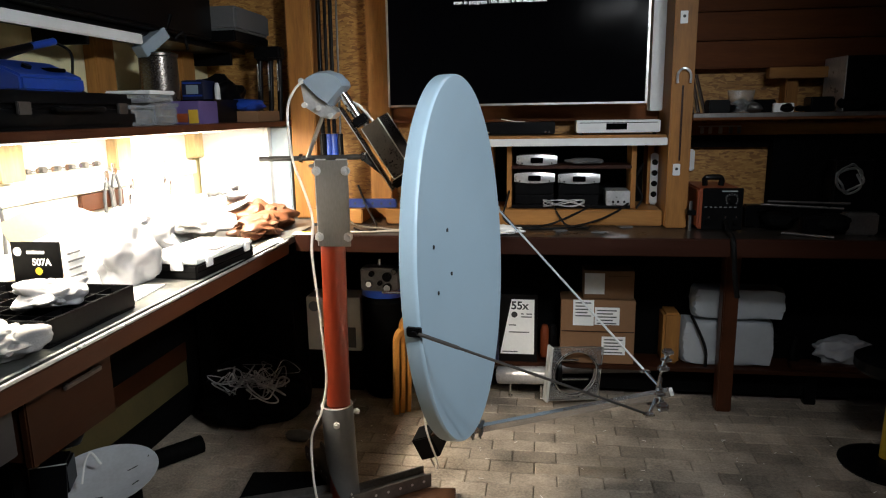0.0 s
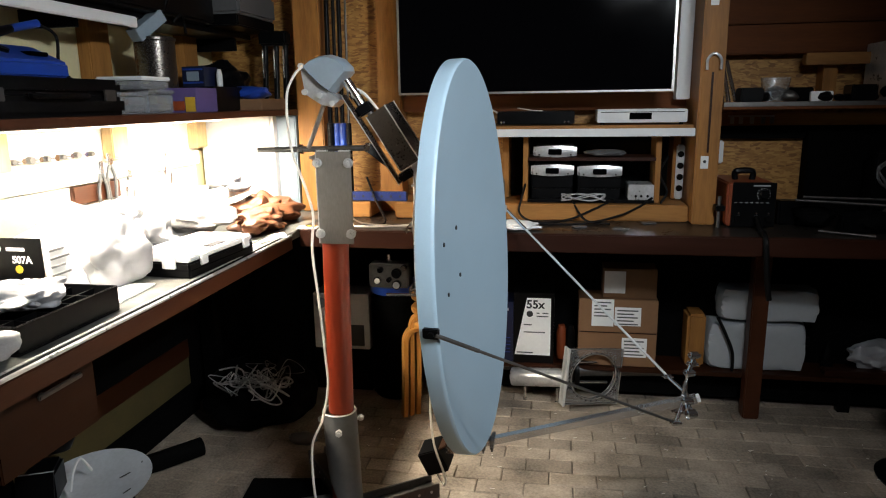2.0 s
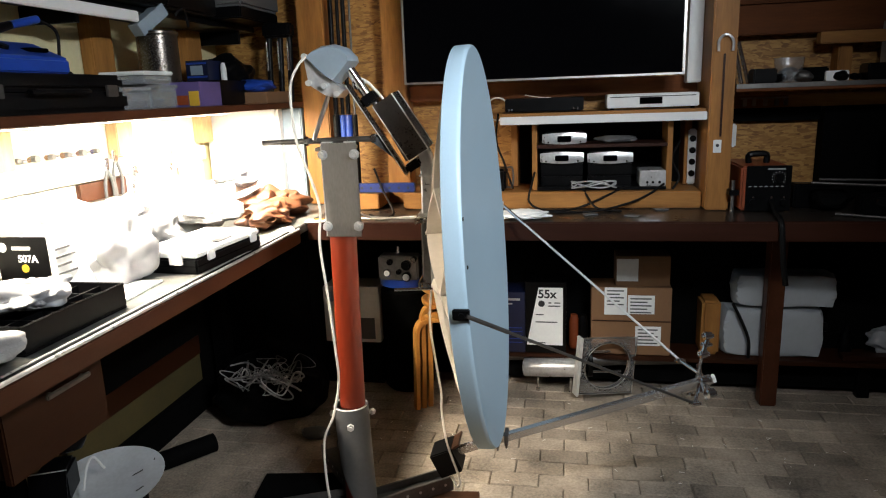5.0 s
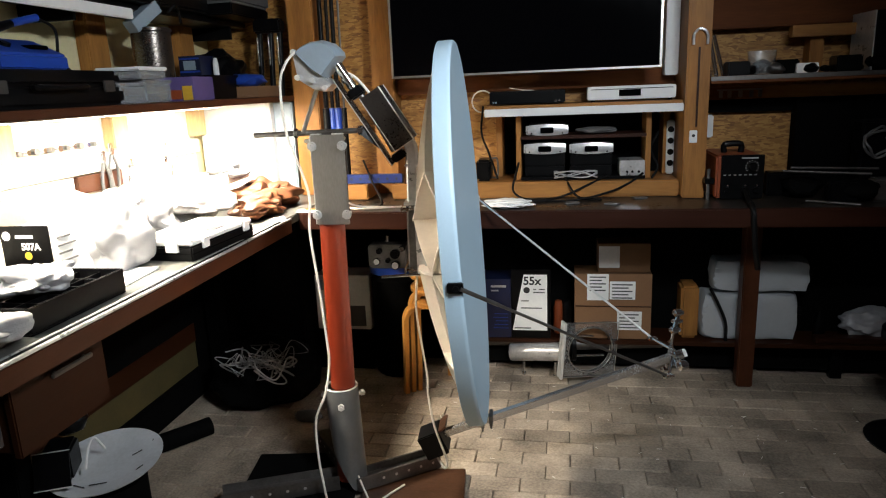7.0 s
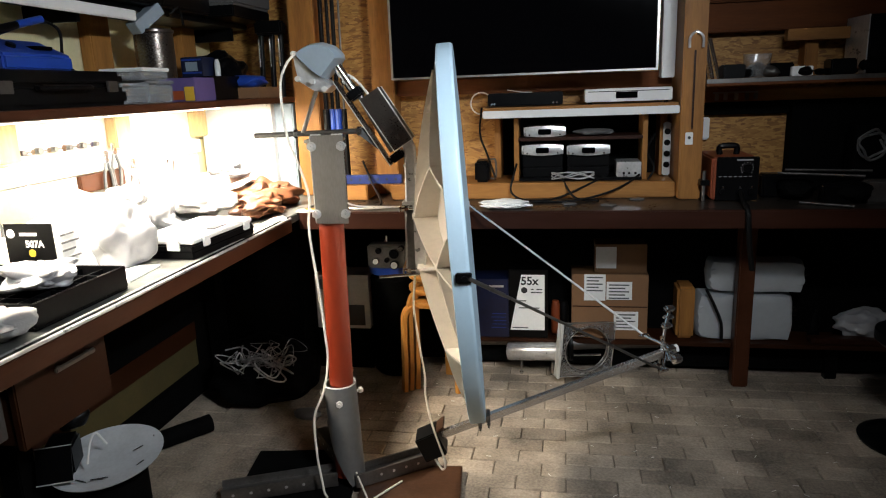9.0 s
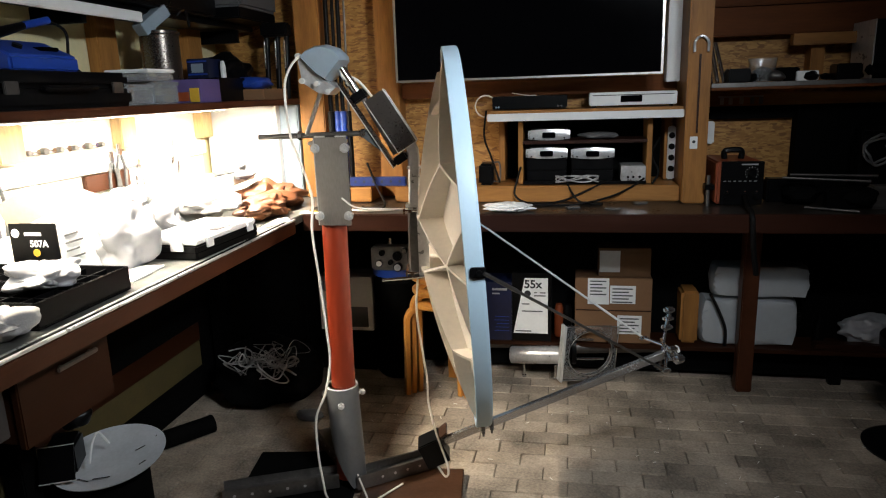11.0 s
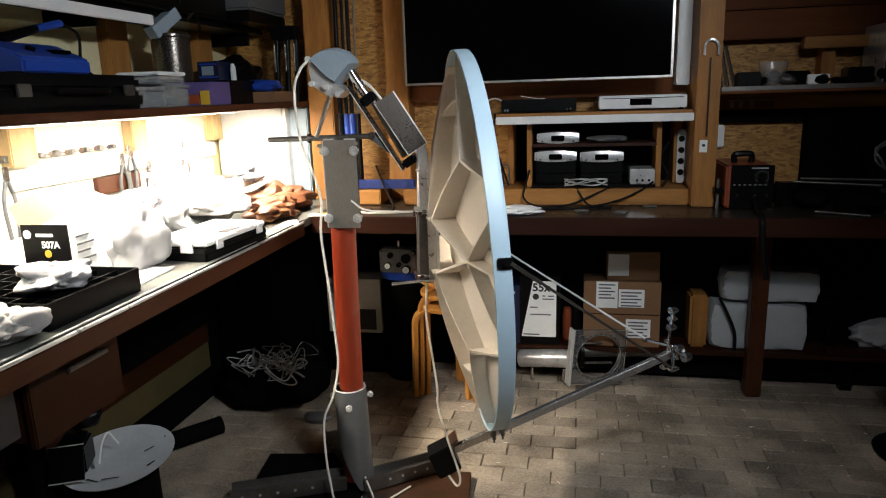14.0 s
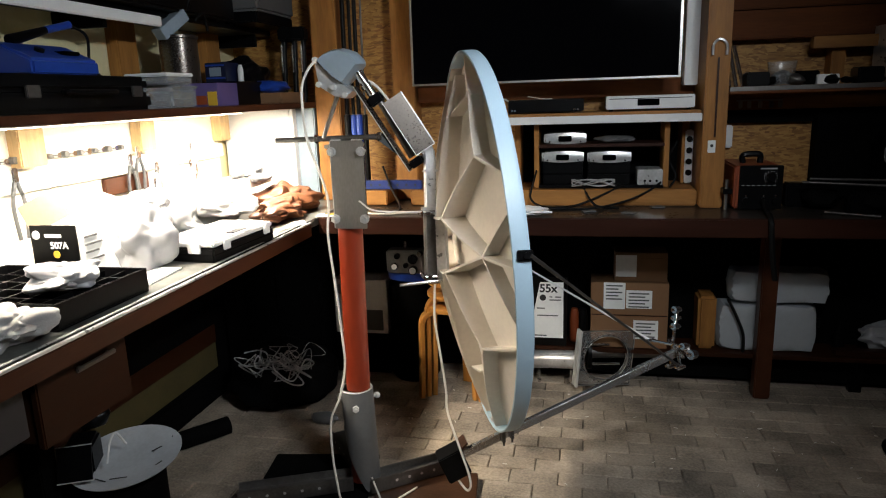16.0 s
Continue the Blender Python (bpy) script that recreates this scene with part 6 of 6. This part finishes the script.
for k in range(15):
    x = 2.02 + 0.075 * k + rnd.uniform(-0.02, 0.02)
    s = rnd.uniform(0.025, 0.06)
    m_ = rnd.choice((BLACK, BLACK, RUBBER_SHADE, RUBBER_SHADE, DARK_STEEL, BLACK))
    if k % 3 == 0:
        solo("machine_part", bx(x - s, x + s, 0.45, 0.55, 1.5495, 1.5495 + s * 1.3, 0.006), m_, "small dark machine part on the shelf", "machine part", group="parts on the wall shelf")
    else:
        solo("machine_part", lump((x, 0.47 + rnd.uniform(-0.03, 0.08), 1.5495 + s * 0.55), (s, s, s * 0.6), 80 + k, 0.4, 2.4, 3, 0.1), m_, "small dark lump of parts on the shelf", "machine part", group="parts on the wall shelf")
solo("white_packet", bx(2.255, 2.345, 0.43, 0.47, 1.5495, 1.592, 0.003), PAPER, "small white packet on the shelf", "packet")
solo("speaker", bx(2.565, 2.855, 0.45, 0.69, 1.5495, 1.80, 0.01), BLACK, "black loudspeaker on the shelf", "loudspeaker")
solo("speaker_edge", bx(2.560, 2.5645, 0.445, 0.69, 1.5495, 1.80, 0.001), GALV, "silver side of the loudspeaker", "panel")
hg = thing("hinge_bracket", (2.06, 0.68, 1.44), "dull metal slide bracket on the rail", "bracket")
part("bar", bx(1.98, 2.19, 0.694, 0.699, 1.478, 1.486, 0.001), STEEL, hg)
for x in (1.99, 2.03, 2.08, 2.13, 2.17):
    part("tab", bx(x, x + 0.018, 0.686, 0.6995, 1.445, 1.4775, 0.002), STEEL if x < 2.1 else DARK_STEEL, hg)
solo("wall_socket", bx(1.945, 1.985, 0.755, 0.797, 1.25, 1.362, 0.006), WHITE, "white wall box beside the post", "wall box")

wd = thing("welder", (2.02, 0.48, 1.0), "black and orange welding machine with a dial", "welder")
part("body", bx(1.925, 2.125, 0.36, 0.70, 1.006, 1.200, 0.008), ORANGE, wd, "orange casing")
part("front_panel", bx(1.945, 2.128, 0.350, 0.3595, 1.004, 1.203, 0.004), BLACK, wd, "black front panel")
part("dial", lathe(bmesh.new(), [(0.020, 0), (0.020, 0.012), (0.015, 0.018)], (2.075, 0.3495, 1.150), 18, (0, -1, 0)), BLACK, wd)
for k in range(11):
    a = radians(-40 + 26 * k)
    part("mark", bx(2.0735 + 0.027 * math.cos(a), 2.0765 + 0.027 * math.cos(a), 0.348, 0.3495, 1.1485 + 0.027 * math.sin(a), 1.1515 + 0.027 * math.sin(a), 0), PAPER, wd)
part("print_bar", bx(2.03, 2.10, 0.348, 0.3495, 1.186, 1.192, 0), GALV, wd)
for k in range(7):
    part("print_bar", bx(1.955 + 0.022 * k, 1.966 + 0.022 * k, 0.348, 0.3495, 1.112, 1.115, 0), GALV, wd)
for x in (1.975, 2.05, 2.10):
    part("socket", cyl((x, 0.3495, 1.045), (x, 0.335, 1.045), 0.014), BLACK, wd)
    part("socket_rim", cyl((x, 0.3495, 1.066), (x, 0.346, 1.066), 0.004, seg=8), CHROME, wd)
part("handle", cable(bmesh.new(), [(1.985, 0.50, 1.20), (1.985, 0.50, 1.235), (2.03, 0.50, 1.242), (2.06, 0.50, 1.235), (2.06, 0.50, 1.20)], 0.014), BLACK, wd)
for x in (1.95, 2.10):
    for y in (0.38, 0.67):
        part("foot", cyl((x, y, 1.0005), (x, y, 1.0055), 0.012), RUBBER_SHADE, wd)
solo("welding_cable", cable(bmesh.new(), [(2.05, 0.33, 1.045), (2.04, 0.22, 1.01), (2.03, 0.14, 1.012), (2.03, 0.098, 0.975), (2.04, 0.09, 0.85), (2.06, 0.10, 0.74)], 0.012), CABLE_B, "thick black cable hanging over the bench edge", "cable")
rnd = random.Random(20)
for k in range(12):
    x = 2.22 + 0.1 * k + rnd.uniform(-0.03, 0.03)
    y = rnd.uniform(0.18, 0.55)
    s = rnd.uniform(0.04, 0.09)
    if k % 2:
        solo("machine_part", lump((x, y, 1.001 + s * 0.55), (s, s, s * 0.6), 120 + k, 0.45, 2.4, 3, 0.1), rnd.choice((BLACK, RUBBER_SHADE, DARK_STEEL)), "dark machine part on the bench", "machine part", group="parts on the bench")
    else:
        solo("machine_part", bx(x - s, x + s, y, y + s, 1.0005, 1.0005 + s * 1.4, 0.008), rnd.choice((BLACK, RUBBER_SHADE, DARK_STEEL)), "dark boxy machine part on the bench", "machine part", group="parts on the bench")
for p, q in (((2.20, 0.33, 1.13), (2.55, 0.30, 1.115)), ((2.24, 0.36, 1.14), (2.60, 0.36, 1.13)), ((2.28, 0.26, 1.008), (2.46, 0.15, 1.008))):
    solo("steel_rod", cyl(p, q, 0.006, seg=10), DARK_STEEL, "thin steel rod among the machine parts", "rod", group="steel rods")
coil = thing("cable_coil", (2.62, 0.50, 1.15), "coil of pale cable hung on a dark frame", "cable coil")
part("coil", cable(bmesh.new(), [(2.63 + (0.05 + 0.012 * math.sin(2.3 * a)) * math.cos(a), 0.46 + 0.01 * math.sin(3 * a), 1.235 + (0.06 + 0.012 * math.cos(1.7 * a)) * math.sin(a)) for a in [0.45 * k for k in range(30)]], 0.006), GREY_PIPE, coil)
part("stand", bx(2.57, 2.75, 0.49, 0.60, 1.0005, 1.33, 0.01), BLACK, coil)

# round stool foot at the right
st = thing("swivel_stool", (2.72, 0.02, 0), "swivel stool with a round black foot and yellow column", "stool")
part("foot_plate", lathe(bmesh.new(), [(0.19, 0.0), (0.195, 0.012), (0.16, 0.03), (0.05, 0.045)], (2.72, 0.02, 0), 36), BLACK, st)
part("column", lathe(bmesh.new(), [(0.035, 0.045), (0.03, 0.28), (0.02, 0.281), (0.02, 0.44)], (2.72, 0.02, 0), 20), YELLOW, st, "yellow column")
part("seat", lathe(bmesh.new(), [(0.15, 0.44), (0.17, 0.46), (0.17, 0.50), (0.14, 0.52)], (2.72, 0.02, 0), 32), BLACK, st)

# unseen tube lamps: this one added as fill, its copy placed from cast shadows
cl2 = thing("ceiling_lamp", (2.2, -2.35, 2.42), "long unseen tube lamp under the ceiling", "lamp")
part("housing", bx(1.85, 2.55, -2.43, -2.27, 2.43, 2.4995, 0.01), WHITE, cl2)
part("tube", cyl((1.87, -2.35, 2.41), (2.53, -2.35, 2.41), 0.012), TUBE, cl2)
copy_thing(cl2, Matrix.Translation((1.75, -2.0, 2.42)))

# ---- pavers: running bond, each a little uneven ----
PL, PW = 0.200, 0.100
rnd = random.Random(31)
variants = []
for k in range(6):
    bm = bmesh.new()
    r = bmesh.ops.create_cube(bm, size=1)
    for v in bm.verts:
        v.co = Vector((v.co.x * (PL - 0.0028), v.co.y * (PW - 0.0028), v.co.z * 0.05 - 0.025))
    top = [e for e in bm.edges if all(v.co.z > -0.01 for v in e.verts)]
    bmesh.ops.bevel(bm, geom=top, offset=0.004, segments=1, affect="EDGES")
    for v in bm.verts:
        if v.co.z > -0.01:
            v.co.z += rnd.uniform(-0.0012, 0.0012)
            v.co.x += rnd.uniform(-0.001, 0.001)
    me = bpy.data.meshes.new("paver")
    bm.to_mesh(me)
    bm.free()
    me.materials.append(PAVER)
    variants.append(me)
near, far = [], []
for j in range(-46, 9):
    y = j * PW + 0.05 - 0.012
    for i in range(-6, 22):
        x = i * PL + (PL / 2 if j % 2 else 0) + 0.069
        if -1.1 < x < 4.3 and y < 0.78:
            (near if 0.45 < x < 2.75 and -0.62 < y < 0.66 else far).append((x, y))
floor_o = ORIGIN["floor"]
for x, y in near[:300]:
    ob = new("paver", variants[rnd.randrange(6)])
    ob.parent = floor_ob
    ob.location = Vector((x + rnd.uniform(-0.0012, 0.0012), y + rnd.uniform(-0.0012, 0.0012), rnd.uniform(-0.0035, 0.0005))) - floor_o
    ob.rotation_euler = (rnd.uniform(-0.006, 0.006), rnd.uniform(-0.004, 0.004), rnd.uniform(-0.008, 0.008))
verts, faces = [], []
for x, y in far + near[300:]:
    z = rnd.uniform(-0.002, 0.0005)
    h, w, b0, k = PL / 2 - 0.0014, PW / 2 - 0.0014, 0.004, len(verts)
    for dx, dy, dz in ((-h, -w, -0.02), (h, -w, -0.02), (h, w, -0.02), (-h, w, -0.02), (-h, -w, z - b0), (h, -w, z - b0), (h, w, z - b0), (-h, w, z - b0), (b0 - h, b0 - w, z), (h - b0, b0 - w, z), (h - b0, w - b0, z), (b0 - h, w - b0, z)):
        verts.append((x + dx - floor_o.x, y + dy - floor_o.y, dz - floor_o.z))
    for a in (0, 4):
        for q in range(4):
            faces.append((k + a + q, k + a + (q + 1) % 4, k + a + 4 + (q + 1) % 4, k + a + 4 + q))
    faces.append((k + 8, k + 9, k + 10, k + 11))
me = bpy.data.meshes.new("paver_field")
me.from_pydata(verts, [], faces)
me.materials.append(PAVER)
ob = new("paver_field", me)
ob.parent = floor_ob
tagged(ob, "grey concrete pavers in running bond", kind="stuff")
litter = bmesh.new()
for k in range(70):
    c = Vector((rnd.uniform(0.3, 2.7), rnd.uniform(-0.7, 0.5), 0.003))
    d = Vector((rnd.uniform(-1, 1), rnd.uniform(-1, 1), 0)).normalized() * rnd.uniform(0.002, 0.012)
    rod(litter, c - d, c + d, 0.0015, seg=5)
solo("litter", litter, CABLE_W, "pale crumbs and splinters scattered on the pavers", "litter", kind="stuff")


def motions():
    """The motor turns the dish steadily about the polar axis."""
    rows = []
    for k in range(33):
        t = k * 0.5
        turn = Matrix.Rotation(RATE * (t - MID), 4, AXIS)
        rows.append((t, Matrix.Translation(AXIS_AT) @ turn @ Matrix.Rotation(AZ, 4, "Z")))
    walk(dish, rows)


motions()
